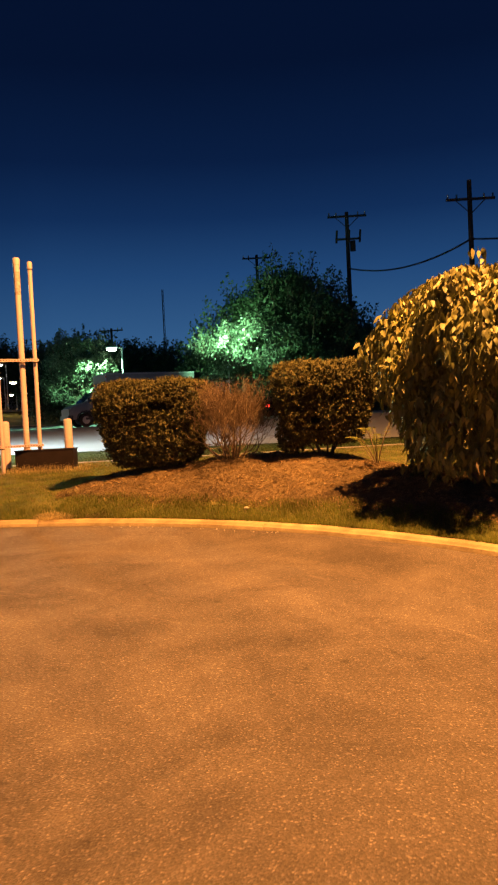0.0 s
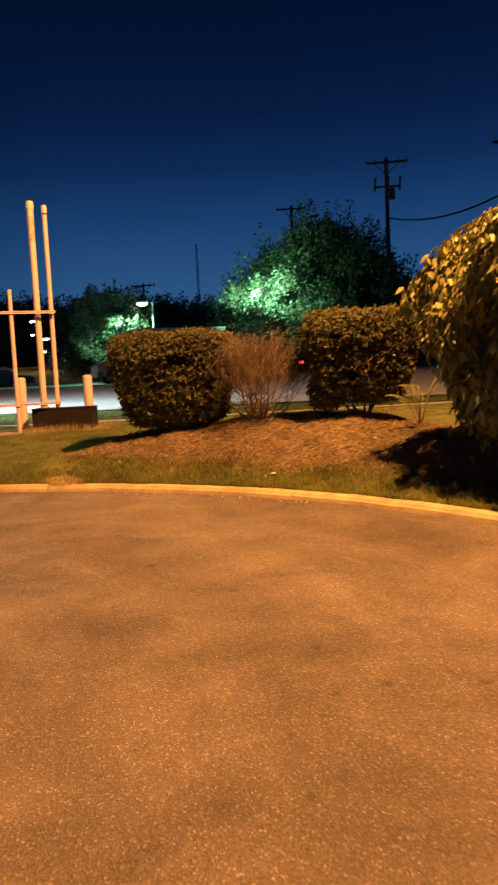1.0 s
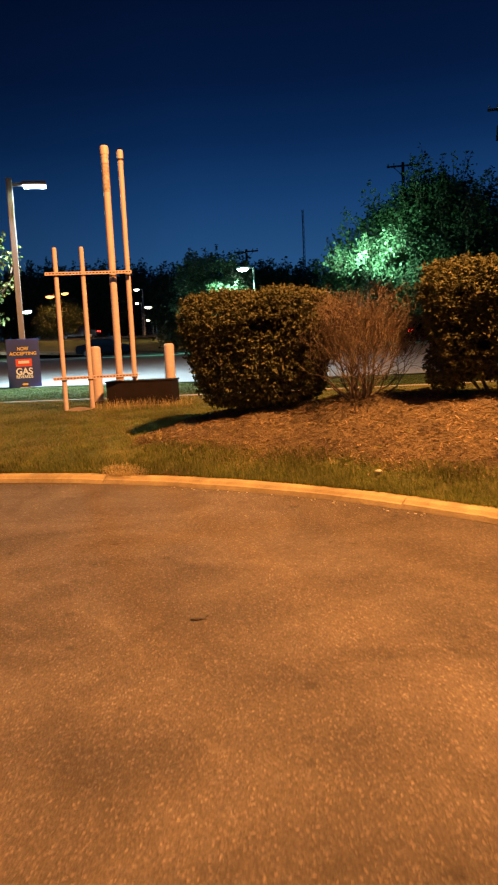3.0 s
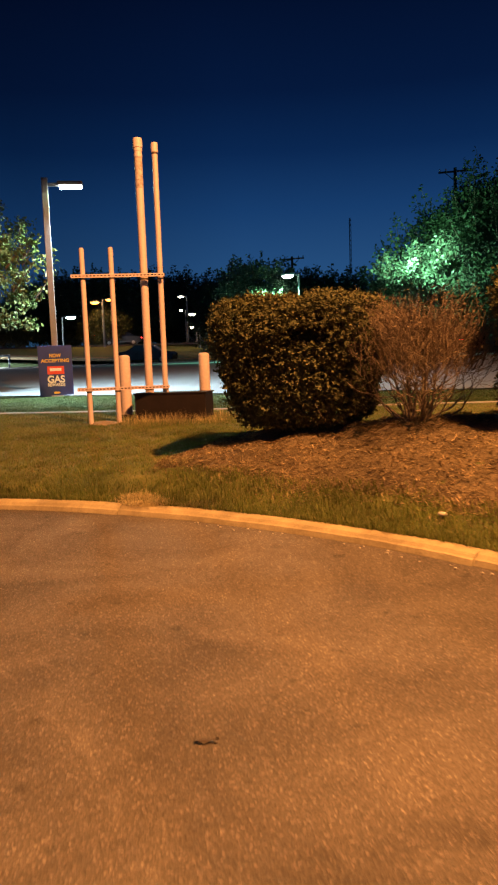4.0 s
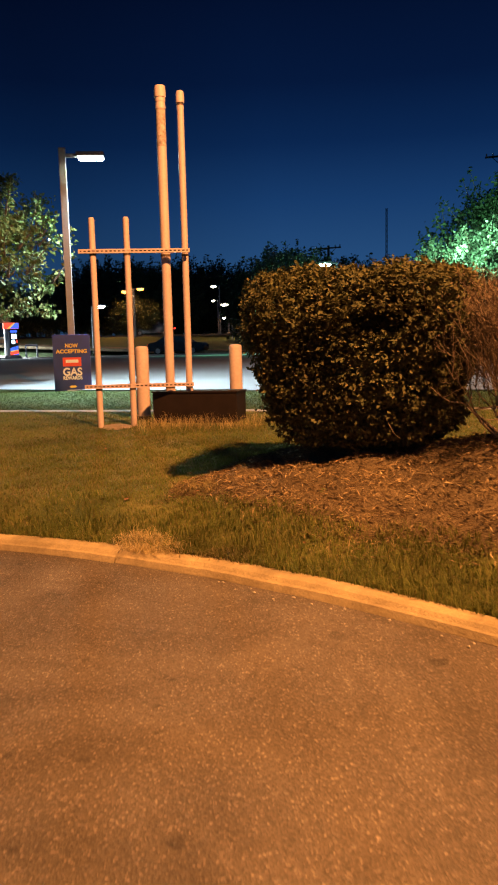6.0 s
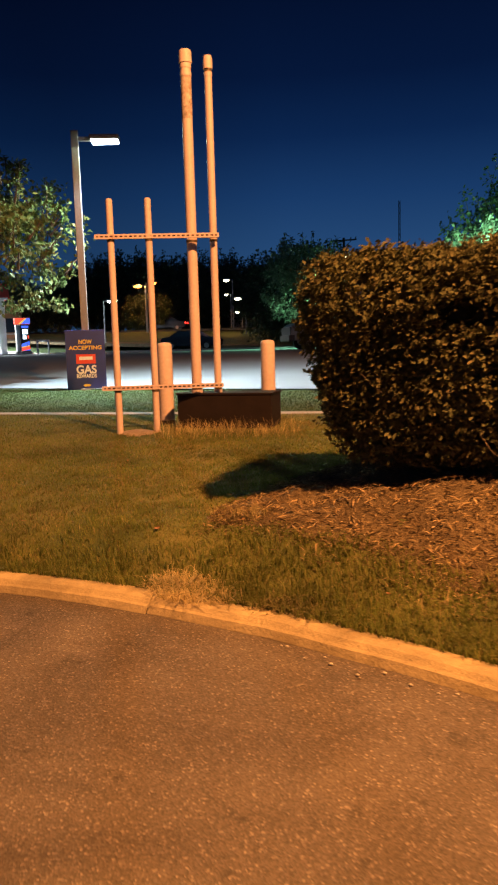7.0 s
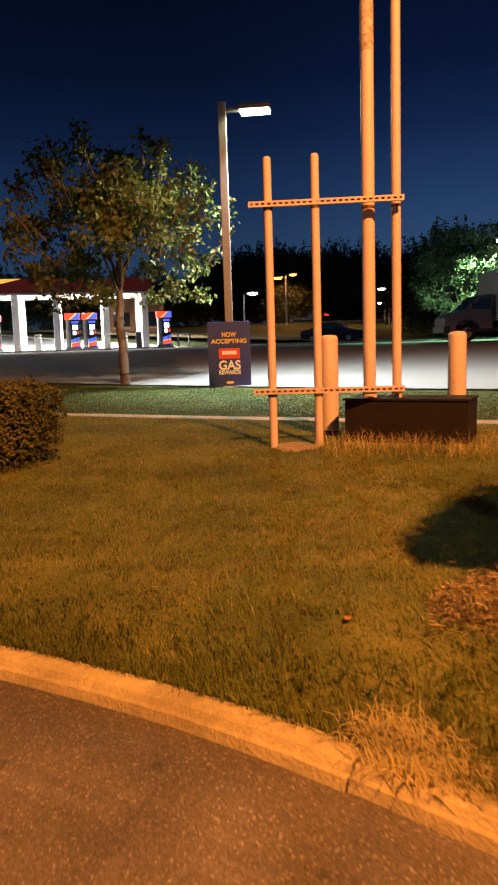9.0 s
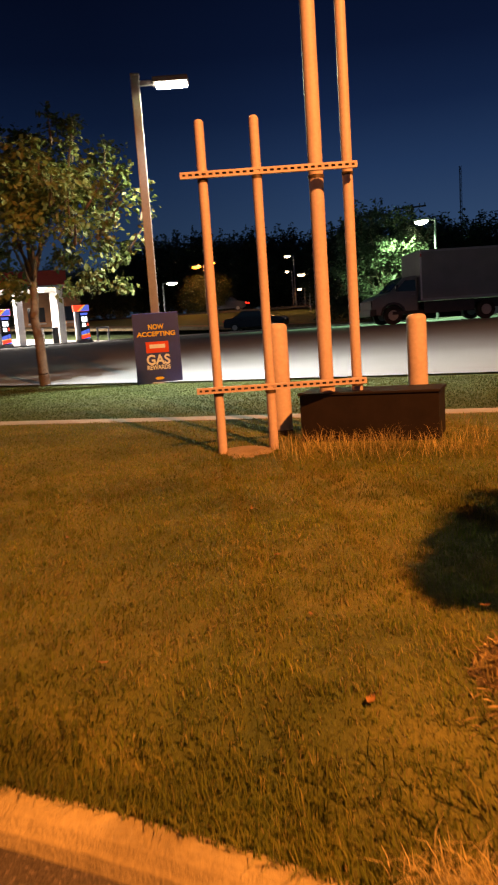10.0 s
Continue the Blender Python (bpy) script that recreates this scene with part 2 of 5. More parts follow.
M_YELLOW = surface("yellow_print", (0.70, 0.45, 0.05), (0.78, 0.52, 0.07), 3, 40, 0.5, 0, 0.0, 0.001)
M_RED = surface("red_print", (0.62, 0.05, 0.025), (0.70, 0.07, 0.03), 3, 40, 0.45, 0, 0.0, 0.001)
M_BLUE = surface("blue_print", (0.02, 0.05, 0.35), (0.03, 0.07, 0.42), 3, 40, 0.45, 0, 0.0, 0.001)
M_BLACK = surface("black_plastic", (0.012, 0.012, 0.013), (0.022, 0.022, 0.023), 4, 40, 0.4)
M_GREY = surface("grey_steel", (0.30, 0.31, 0.32), (0.40, 0.41, 0.42), 3, 40, 0.45, 0.3, 0.05, 0.001)
M_TRUCK = surface("truck_white_paint", (0.21, 0.21, 0.205), (0.27, 0.27, 0.26), 1.2, 30, 0.35, 0, 0.03, 0.001)
M_TYRE = surface("tyre_rubber", (0.012, 0.012, 0.012), (0.025, 0.024, 0.023), 6, 60, 0.85)
M_CARPAINT = surface("dark_car_paint", (0.015, 0.016, 0.02), (0.025, 0.026, 0.03), 2, 30, 0.25, 0.2)
M_BRICK = surface("orange_brick", (0.26, 0.12, 0.06), (0.36, 0.17, 0.08), 3, 30, 0.85)
M_PALEWALL = surface("pale_render_wall", (0.40, 0.42, 0.45), (0.50, 0.52, 0.55), 0.6, 12, 0.85)
M_WOODPOLE = surface("creosoted_pole", (0.035, 0.028, 0.025), (0.06, 0.05, 0.042), 5, 40, 0.9)
M_STEEL = surface("galvanised_steel", (0.35, 0.37, 0.38), (0.45, 0.47, 0.48), 4, 40, 0.5, 0.4)
M_DRYLEAF = surface("dead_leaf", (0.16, 0.07, 0.03), (0.30, 0.15, 0.06), 30, 120, 0.8)
M_DARKLEAF = surface("dark_dead_leaf", (0.03, 0.02, 0.013), (0.06, 0.04, 0.025), 30, 120, 0.8)
M_STONE = surface("pale_stone", (0.40, 0.36, 0.30), (0.55, 0.50, 0.42), 12, 60, 0.85)
M_LEDGLOW = glow("led_panel", (0.80, 0.95, 1.0), 60)
M_GREENGLOW = glow("lamp_panel", (0.75, 1.0, 0.85), 20)
M_SODGLOW = glow("sodium_lens", (1.0, 0.34, 0.05), 11)
M_PALEGLOW = glow("far_lamp_lens", (1.0, 0.92, 0.65), 9)
M_REDGLOW = glow("red_lamp_lens", (1.0, 0.03, 0.02), 6)
M_CANGLOW = glow("canopy_lamp_panel", (0.95, 1.0, 1.0), 14)
M_SCREEN = glow("pump_screen", (0.65, 0.85, 1.0), 4)
M_PANELGLOW_R = glow("lit_red_panel", (0.85, 0.07, 0.035), 1.6)
M_PANELGLOW_B = glow("lit_blue_panel", (0.05, 0.13, 0.75), 1.5)
M_PANELGLOW_Y = glow("lit_yellow_panel", (0.95, 0.6, 0.12), 0.9)

M_BOX.node_tree.nodes["Principled BSDF"].inputs["Specular IOR Level"].default_value = 0.2

mg, ng, lg, bg = mat("window_glass", 0.08)
bg.inputs["Base Color"].default_value = (0.012, 0.014, 0.016, 1)
M_GLASS = mg

# ---- building helpers ----


def part(name, bm, material, parent=None, label="", smooth=False):
    me = bpy.data.meshes.new(name)
    bm.normal_update()
    bm.to_mesh(me)
    bm.free()
    me.materials.append(material)
    if smooth:
        for p in me.polygons:
            p.use_smooth = True
    ob = new(name, me)
    if parent is not None:
        ob.parent = parent
    if label:
        ob["label"] = label
    return ob


def thing(name, at, label, category, group="", rz=0.0, kind=""):
    e = new(name)
    e.matrix_basis = pose(*at, 0, 0, rz)
    e.empty_display_size = 0.2
    return tagged(e, label, category, group, kind)


def arrays(name, verts, tris, material, parent=None, label="", kind=""):
    """One mesh object from number arrays of corners and triangles."""
    me = bpy.data.meshes.new(name)
    v, f = np.asarray(verts, np.float32).reshape(-1, 3), np.asarray(tris, np.int32).reshape(-1, 3)
    me.vertices.add(len(v))
    me.vertices.foreach_set("co", v.ravel())
    me.loops.add(f.size)
    me.loops.foreach_set("vertex_index", f.ravel())
    me.polygons.add(len(f))
    me.polygons.foreach_set("loop_start", np.arange(0, f.size, 3, dtype=np.int32))
    me.update(calc_edges=True)
    me.materials.append(material)
    ob = new(name, me)
    if parent is not None:
        ob.parent = parent
    if label:
        ob["label"] = label
    if kind:
        ob["kind"] = kind
    return ob


def add_box(bm, size, at=(0, 0, 0), rot=(0, 0, 0), bevel=0.0):
    r = bmesh.ops.create_cube(bm, size=1.0)
    vs = r["verts"]
    if bevel:
        bmesh.ops.scale(bm, vec=size, verts=vs)
        es = list({e for v in vs for e in v.link_edges})
        b = bmesh.ops.bevel(bm, geom=es, offset=bevel, segments=2, affect="EDGES", profile=0.6)
        vs = list({v for f in b["faces"] for v in f.verts} | {v for v in vs if v.is_valid})
        m = pose(*at, *rot)
    else:
        m = pose(*at, *rot) @ Matrix.Diagonal((*size, 1))
    bmesh.ops.transform(bm, matrix=m, verts=vs)


def add_tube(bm, p0, p1, r0, r1=None, seg=12, caps=True):
    p0, p1 = Vector(p0), Vector(p1)
    d = p1 - p0
    r = bmesh.ops.create_cone(bm, cap_ends=caps, segments=seg, radius1=r0, radius2=r0 if r1 is None else r1, depth=d.length)
    m = Matrix.Translation((p0 + p1) / 2) @ d.to_track_quat("Z", "Y").to_matrix().to_4x4()
    bmesh.ops.transform(bm, matrix=m, verts=r["verts"])


def box_part(name, size, at, material, parent, rot=(0, 0, 0), bevel=0.0, label=""):
    bm = bmesh.new()
    add_box(bm, size, at, rot, bevel)
    return part(name, bm, material, parent, label)


def tube_part(name, p0, p1, r0, material, parent, r1=None, seg=16, label=""):
    bm = bmesh.new()
    add_tube(bm, p0, p1, r0, r1, seg)
    ob = part(name, bm, material, parent, label)
    for p in ob.data.polygons:
        p.use_smooth = len(p.vertices) == 4
    rim = {k for p in ob.data.polygons if len(p.vertices) > 4 for k in p.edge_keys}
    for e in ob.data.edges:
        if e.key in rim:
            e.use_edge_sharp = True
    return ob


def profile_part(name, outline, y0, y1, material, parent, bevel=0.0, label=""):
    """A slab whose outline lies in x and z, from y0 to y1."""
    bm = bmesh.new()
    face = bm.faces.new([bm.verts.new((x, y0, z)) for x, z in outline])
    ext = bmesh.ops.extrude_face_region(bm, geom=[face])
    bmesh.ops.translate(bm, vec=(0, y1 - y0, 0), verts=[g for g in ext["geom"] if isinstance(g, bmesh.types.BMVert)])
    bmesh.ops.recalc_face_normals(bm, faces=bm.faces)
    if bevel:
        bmesh.ops.bevel(bm, geom=list(bm.edges), offset=bevel, segments=2, affect="EDGES")
    return part(name, bm, material, parent, label)


# ---- ground ----
CX, CY, KR = -4.9, 1.7, 8.28      # centre and radius of the kerb's face
KW, KH, GUT = 0.18, 0.158, 0.075               # kerb width and height
LAWN_D = [(-0.4, -0.15), (0.0, 0.135), (0.25, 0.22), (0.6, 0.35), (1.5, 0.43), (3.7, 0.545), (4.6, 0.61), (9.0, 0.69), (12.0, 0.74), (15.5, 0.80), (27.5, 1.30), (53.0, 1.30), (72.0, 3.2), (92.0, 3.8), (300.0, 8.0), (4000.0, 12.0)]
LX, LZ = [a for a, _ in LAWN_D], [b for _, b in LAWN_D]
MOUNDS = [(-3.6, 11.75, 1.15, 0.24), (-2.1, 11.45, 1.0, 0.30), (-0.75, 11.4, 1.1, 0.34), (0.9, 9.9, 1.3, 0.22)]


def ground_z(x, y):
    """Height of the ground sheet; works on numbers and arrays."""
    r = np.hypot(np.asarray(x, float) - CX, np.asarray(y, float) - CY)
    z = np.interp(r - KR - KW, LX, LZ)
    for mx, my, s, h in MOUNDS:
        q = np.hypot(x - mx, y - my) / s
        z = z + h * np.exp(-q ** 2 * 1.1) * np.clip((r - KR - KW) / 0.9, 0, 1)
    front = np.clip((np.asarray(y, float) - 0.2) / 1.8, 0, 1)
    return np.where(r < KR + KW, np.minimum(z, -0.12), z * front - 0.12 * (1 - front))


def gz(x, y):
    return float(ground_z(x, y))


def sheet(name, xs, ys, zfun, material, keep=None):
    X, Y = np.meshgrid(xs, ys)
    V = np.stack([X, Y, zfun(X, Y)], -1).reshape(-1, 3)
    n, m = len(xs), len(ys)
    i = (np.arange(m - 1)[:, None] * n + np.arange(n - 1)[None]).ravel()
    T = np.concatenate([np.stack([i, i + 1, i + n + 1], -1), np.stack([i, i + n + 1, i + n], -1)])
    if keep is not None:
        c = V[T].mean(1)
        T = T[keep(c[:, 0], c[:, 1])]
        used, inv = np.unique(T, return_inverse=True)
        V, T = V[used], inv.reshape(-1, 3)
    ob = arrays(name, V, T, material)
    ob.data.polygons.foreach_set("use_smooth", np.ones(len(T), bool))
    return ob


def steps(*runs):
    out = [np.linspace(a, b, k, endpoint=False) for a, b, k in runs]
    return np.concatenate(out + [[runs[-1][1]]])


gx = steps((-2500, -300, 12), (-300, -80, 14), (-80, -18, 31), (-18, 6, 200), (6, 60, 30), (60, 300, 12), (300, 2500, 10))
gy = steps((-2500, -300, 8), (-300, -5, 12), (-5, 7, 24), (7, 22, 130), (22, 90, 40), (90, 300, 20), (300, 3500, 14))
tagged(sheet("ground", gx, gy, ground_z, M_LAWN), "short brownish-green lawn on a low bank behind the kerb", "ground", kind="structure")

# turning area of asphalt
bm = bmesh.new()
a0, a1, na = math.radians(-8), math.radians(188), 160
rims = []
for rad, z in ((KR + 0.04, GUT), (KR - 0.5, 0.035), (KR - 1.3, 0.012), (KR - 2.4, 0.0)):
    rims.append([bm.verts.new((CX + rad * math.cos(a0 + (a1 - a0) * i / na), CY + rad * math.sin(a0 + (a1 - a0) * i / na), z)) for i in range(na + 1)])
for ra, rb in zip(rims, rims[1:]):
    for i in range(na):
        bm.faces.new((ra[i], ra[i + 1], rb[i + 1], rb[i]))
far = [bm.verts.new((x, y, 0)) for x, y in ((-70, rims[0][-1].co.y), (-70, -70), (70, -70), (70, rims[0][0].co.y))]
bm.faces.new(rims[-1] + [r[-1] for r in rims[-2::-1]] + far + [r[0] for r in rims[:-1]])
bmesh.ops.triangulate(bm, faces=[f for f in bm.faces if len(f.verts) > 4])
bmesh.ops.recalc_face_normals(bm, faces=bm.faces)
tagged(part("parking_lot", bm, M_ASPHALT), "worn speckled asphalt with pale tyre scuffs", "asphalt", kind="structure")

# far lot, beyond the verge
EDGE = lambda x: 19.75 + 0.075 * (x + 7.2)


def far_keep(x, y):
    r = np.hypot(x - CX, y - CY)
    return (y > EDGE(x)) & (r < 60) & (x > -75) & (x < 22) & (y < 52)


fx = steps((-75, -30, 40), (-30, 8, 76), (8, 22, 10))
LOT_S = np.linspace(0, 1, 60) ** 1.5
XX, SS = np.meshgrid(fx, LOT_S)
YY = EDGE(XX) + SS * (50 - EDGE(XX))
ZZ = ground_z(XX, YY) + 0.03
nn, mm = len(fx), len(LOT_S)
ii = (np.arange(mm - 1)[:, None] * nn + np.arange(nn - 1)[None]).ravel()
tri = np.concatenate([np.stack([ii, ii + 1, ii + nn + 1], -1), np.stack([ii, ii + nn + 1, ii + nn], -1)])
tagged(arrays("road", np.stack([XX, YY, ZZ], -1), tri, M_LOT), "grey asphalt lot of the filling station, lit white", "asphalt lot", kind="structure")


def ribbon(name, pts, width, rise, material, label, category, thick=0.12):
    """A strip of paving that follows the ground."""
    bm = bmesh.new()
    rows = []
    for i, (x, y) in enumerate(pts):
        a, b = pts[max(0, i - 1)], pts[min(len(pts) - 1, i + 1)]
        d = Vector((b[0] - a[0], b[1] - a[1])).normalized()
        nx, ny = -d.y * width / 2, d.x * width / 2
        z = gz(x, y) + rise
        rows.append([bm.verts.new(p) for p in ((x + nx, y + ny, z - thick), (x + nx, y + ny, z), (x - nx, y - ny, z), (x - nx, y - ny, z - thick))])
    for r0, r1 in zip(rows, rows[1:]):
        for k in range(3):
            bm.faces.new((r0[k], r0[k + 1], r1[k + 1], r1[k]))
    bmesh.ops.recalc_face_normals(bm, faces=bm.faces)
    return tagged(part(name, bm, material), label, category, kind="structure")


ribbon("pavement", [(-45 + i * 0.8, 16.1 + 0.225 * (-45 + i * 0.8 + 6.2)) for i in range(85)], 0.34, 0.006, M_PATH, "narrow pale concrete footpath across the lawn", "footpath")
ribbon("kerb_strip", [(-75 + i * 1.5, 50.05) for i in range(65)], 0.6, 0.12, M_CONCRETE, "pale kerb on the far side of the lot", "kerb", 0.25)
ribbon("far_road", [(-120 + i * 4, 76 + 0.12 * (-120 + i * 4 + 45)) for i in range(45)], 9.0, 0.05, M_ROAD, "road on the rise behind the filling station", "road", 0.2)

ribbon("earth_bank", [(-80 + i * 2, 60.0 + 0.05 * (-80 + i * 2 + 45)) for i in range(45)], 13.0, 0.05, M_MULCH, "bare brown bank between the lot and the far road", "bank", 0.2)

# mulch bed
BED = [(math.radians(a), d0, d1) for a, d0, d1 in ((89.8, 0.86, 0.98), (89.2, 0.78, 1.18), (88.6, 0.74, 1.38), (87.2, 0.68, 1.62), (85, 0.6, 2.1), (82.5, 0.55, 2.6), (78, 0.46, 2.9), (72, 0.44, 2.9), (64, 0.44, 2.8), (56, 0.44, 2.7), (48, 0.45, 2.6), (38, 0.4, 2.4), (26, 0.6, 2.2), (16, 1.0, 1.8))]
BA = [b[0] for b in BED][::-1]
B0, B1 = [b[1] for b in BED][::-1], [b[2] for b in BED][::-1]


def in_bed(x, y, margin=0.0):
    a = np.arctan2(np.asarray(y) - CY, np.asarray(x) - CX)
    d = np.hypot(np.asarray(x) - CX, np.asarray(y) - CY) - KR - KW
    wob = 0.04 * np.sin(a * 31) + 0.03 * np.sin(a * 67 + 1)
    return (a > BA[0]) & (a < BA[-1]) & (d > np.interp(a, BA, B0) + wob + margin) & (d < np.interp(a, BA, B1) + wob - margin)


def bed_z(x, y):
    x, y = np.asarray(x), np.asarray(y)
    a = np.arctan2(y - CY, x - CX)
    d = np.hypot(x - CX, y - CY) - KR - KW
    wob = 0.04 * np.sin(a * 31) + 0.03 * np.sin(a * 67 + 1)
    e = np.minimum(d - np.interp(a, BA, B0) - wob, np.interp(a, BA, B1) + wob - d)
    k = np.clip(e / 0.35, 0, 1)
    return ground_z(x, y) + 0.004 + k * (0.03 + 0.03 * np.sin(x * 9.1 + 2 * np.sin(y * 5.3)) * np.sin(y * 8.3 + x * 3) + 0.012 * np.sin(x * 23) * np.sin(y * 27))


sx, sy = np.arange(-6, 5, 0.045), np.arange(3.2, 13.4, 0.045)
tagged(sheet("mulch_bed", sx, sy, bed_z, M_MULCH, lambda x, y: in_bed(x, y)), "brown shredded bark mulch heaped round the shrubs", "mulch", kind="stuff")

rng = np.random.default_rng(5)


# ---- plants ----
def quads(base, along, side, lift):
    """Small folded leaves: arrays of stalk points, leaf vectors, half-width vectors and a raise of the middle."""
    n = len(base)
    tip, mid = base + along, base + 0.45 * along
    V = np.stack([base, mid + side + lift, tip, mid - side + lift, mid], 1)
    k = (np.arange(n) * 5)[:, None]
    T = np.concatenate([k + np.array([[0, 1, 4]]), k + np.array([[1, 2, 4]]), k + np.array([[0, 4, 3]]), k + np.array([[4, 2, 3]])])
    return V.reshape(-1, 3), T


def unit(v):
    return v / np.maximum(np.linalg.norm(v, axis=-1, keepdims=True), 1e-9)


def leaves_at(points, outward, size, rng, droop=0.2, wide=0.5, spread=0.9):
    """Leaves at the points, facing roughly outwards."""
    n = len(points)
    o = unit(outward + spread * rng.normal(size=(n, 3)))
    ref = unit(rng.normal(size=(n, 3)))
    along = unit(np.cross(o, ref) + 0.45 * o - np.array([0, 0, droop]))
    side = unit(np.cross(along, o))
    s = size * rng.uniform(0.65, 1.3, (n, 1))
    return quads(points, along * s, side * s * wide * 0.5, o * s * 0.10)


def grown(start, way, length, r0, rng, depth, out, tips, bend=0.35, split=(2, 4), up=0.15, shrink=0.66):
    """A limb that bends and forks; adds (p0, p1, r0, r1) to out and end points to tips."""
    p, d, r = Vector(start), Vector(way).normalized(), r0
    n = 4
    for i in range(n):
        d = (d + Vector(rng.normal(size=3)) * bend * 0.3 + Vector((0, 0, up * 0.4))).normalized()
        q = p + d * (length / n)
        r1 = r * 0.86
        out.append((p.copy(), q.copy(), r, r1))
        p, r = q, r1
        if depth <= 1:
            tips.append((p.copy(), d.copy()))
    if depth > 0:
        for _ in range(int(rng.integers(split[0], split[1] + 1))):
            side = Vector(rng.normal(size=3))
            grown(p, (d + side * 0.55).normalized(), length * shrink * rng.uniform(0.8, 1.15), r * 0.72, rng, depth - 1, out, tips, bend, split, up, shrink)


def limb_arrays(limbs, seg=5):
    P0 = np.array([l[0] for l in limbs]); P1 = np.array([l[1] for l in limbs])
    R0 = np.array([l[2] for l in limbs]); R1 = np.array([l[3] for l in limbs])
    d = unit(P1 - P0)
    ref = np.where(np.abs(d[:, 2:3]) > 0.9, np.array([[1.0, 0, 0]]), np.array([[0, 0, 1.0]]))
    u = unit(np.cross(d, ref)); v = np.cross(d, u)
    a = np.arange(seg) * 2 * math.pi / seg
    ringv = np.cos(a)[None, :, None] * u[:, None] + np.sin(a)[None, :, None] * v[:, None]
    V = np.concatenate([P0[:, None] + ringv * R0[:, None, None], P1[:, None] + ringv * R1[:, None, None]], 1)
    k = (np.arange(len(limbs)) * 2 * seg)[:, None]
    T = []
    for i in range(seg):
        j = (i + 1) % seg
        T += [k + np.array([[i, j, seg + j]]), k + np.array([[i, seg + j, seg + i]])]
    return V.reshape(-1, 3), np.concatenate(T)


def clipped_hedge(at, wx, wy, h, seed, label, holes=(), rz=0.0, base_gap=0.06, count=30000, taper=0.80):
    """A sheared shrub: wider above than at the foot, flat rounded top, thin woody stems below."""
    rng = np.random.default_rng(seed)
    root = thing("clipped_shrub", at, label, "shrub", "shrubs in the mulch bed", rz)
    limbs, tips = [], []
    for i in range(13):
        a = rng.uniform(0, 2 * math.pi)
        r = rng.uniform(0.02, 0.16)
        out, tp = [], []
        grown((r * math.cos(a), r * math.sin(a), -0.05), (math.cos(a) * 0.75, math.sin(a) * 0.75, 1.0), h * 0.36, rng.uniform(0.012, 0.022), rng, 2, out, tp, 0.35, (2, 3))
        V, T = limb_arrays(out)
        arrays("stem", V, T, M_TWIG, root)
    # skin of the shape: short leafy sprays lying outwards and sideways
    per = 8
    n = count // per
    d = unit(rng.normal(size=(n, 3)))
    e = 11.0
    nrm = (np.abs(d[:, 0]) ** e + np.abs(d[:, 1]) ** e + np.abs(d[:, 2]) ** e) ** (1 / e)
    q = d / nrm[:, None]
    depth = np.where(rng.random(n) < 0.80, rng.uniform(0.90, 1.01, n), rng.uniform(0.45, 0.95, n))
    lump = 1 + 0.018 * np.sin(q[:, 0] * 9 + seed) * np.sin(q[:, 2] * 11 + 2 * seed) + 0.016 * np.sin(q[:, 1] * 13 + q[:, 2] * 7 + seed)
    q = q * (depth * lump)[:, None]
    zt = (q[:, 2] + 1) / 2
    k = taper + (1 - taper) * np.clip(zt * 1.35, 0, 1) ** 0.9
    P = np.stack([q[:, 0] * wx / 2 * k, q[:, 1] * wy / 2 * k, base_gap + zt * (h - base_gap)], -1)
    P[:, 2] += 0.016 * np.sin(P[:, 0] * 5 + seed) - 0.03 * (P[:, 0] / wx * 2) ** 2
    out = unit(np.stack([d[:, 0], d[:, 1], d[:, 2] + 0.25], -1))
    # thin out below and where the growth is open
    keep = rng.random(n) < np.clip(0.35 + zt * 2.2, 0, 1)
    dens = np.sin(P[:, 0] * 7.3 + seed) * np.sin(P[:, 2] * 12 + P[:, 0] * 2) * np.sin(P[:, 1] * 8 + 1)
    keep &= ~((dens > 0.55) & (rng.random(n) < 0.5) & (depth > 0.85))
    for hx, hz, hr in holes:
        keep &= ~((np.hypot((P[:, 0] - hx) / 1.5, P[:, 2] - hz) < hr) & (P[:, 1] < 0.1))
    P, out = P[keep], out[keep]
    n = len(P)
    way = unit(0.55 * out + unit(rng.normal(size=(n, 3)) * np.array([1, 1, 0.18])) * 0.9 + np.array([0, 0, 0.12]))
    P = P + out * rng.uniform(-0.025, 0.012, (n, 1))
    reach = rng.uniform(0.05, 0.11, (n, 1))
    P, out, way, reach = (np.repeat(v, per, 0) for v in (P, out, way, reach))
    P = P + way * reach * (rng.random((len(P), 1)) - 0.4) + rng.normal(size=P.shape) * 0.010
    V, T = leaves_at(P, unit(out + 0.5 * way + np.array([0, 0, 0.3])), 0.039, rng, 0.1, 0.55, 0.5)
    arrays("foliage", V, T, M_HEDGE, root, kind="stuff")
    # inner leaves in a dark colour that stands for the shade inside
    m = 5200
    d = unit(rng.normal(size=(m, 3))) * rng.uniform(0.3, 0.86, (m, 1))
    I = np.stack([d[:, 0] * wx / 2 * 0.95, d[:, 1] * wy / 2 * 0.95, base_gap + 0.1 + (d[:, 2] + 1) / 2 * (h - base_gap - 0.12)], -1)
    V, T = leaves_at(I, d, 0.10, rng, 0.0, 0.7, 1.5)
    arrays("inner_shade_leaves", V, T, M_CORE, root, kind="stuff")
    return root


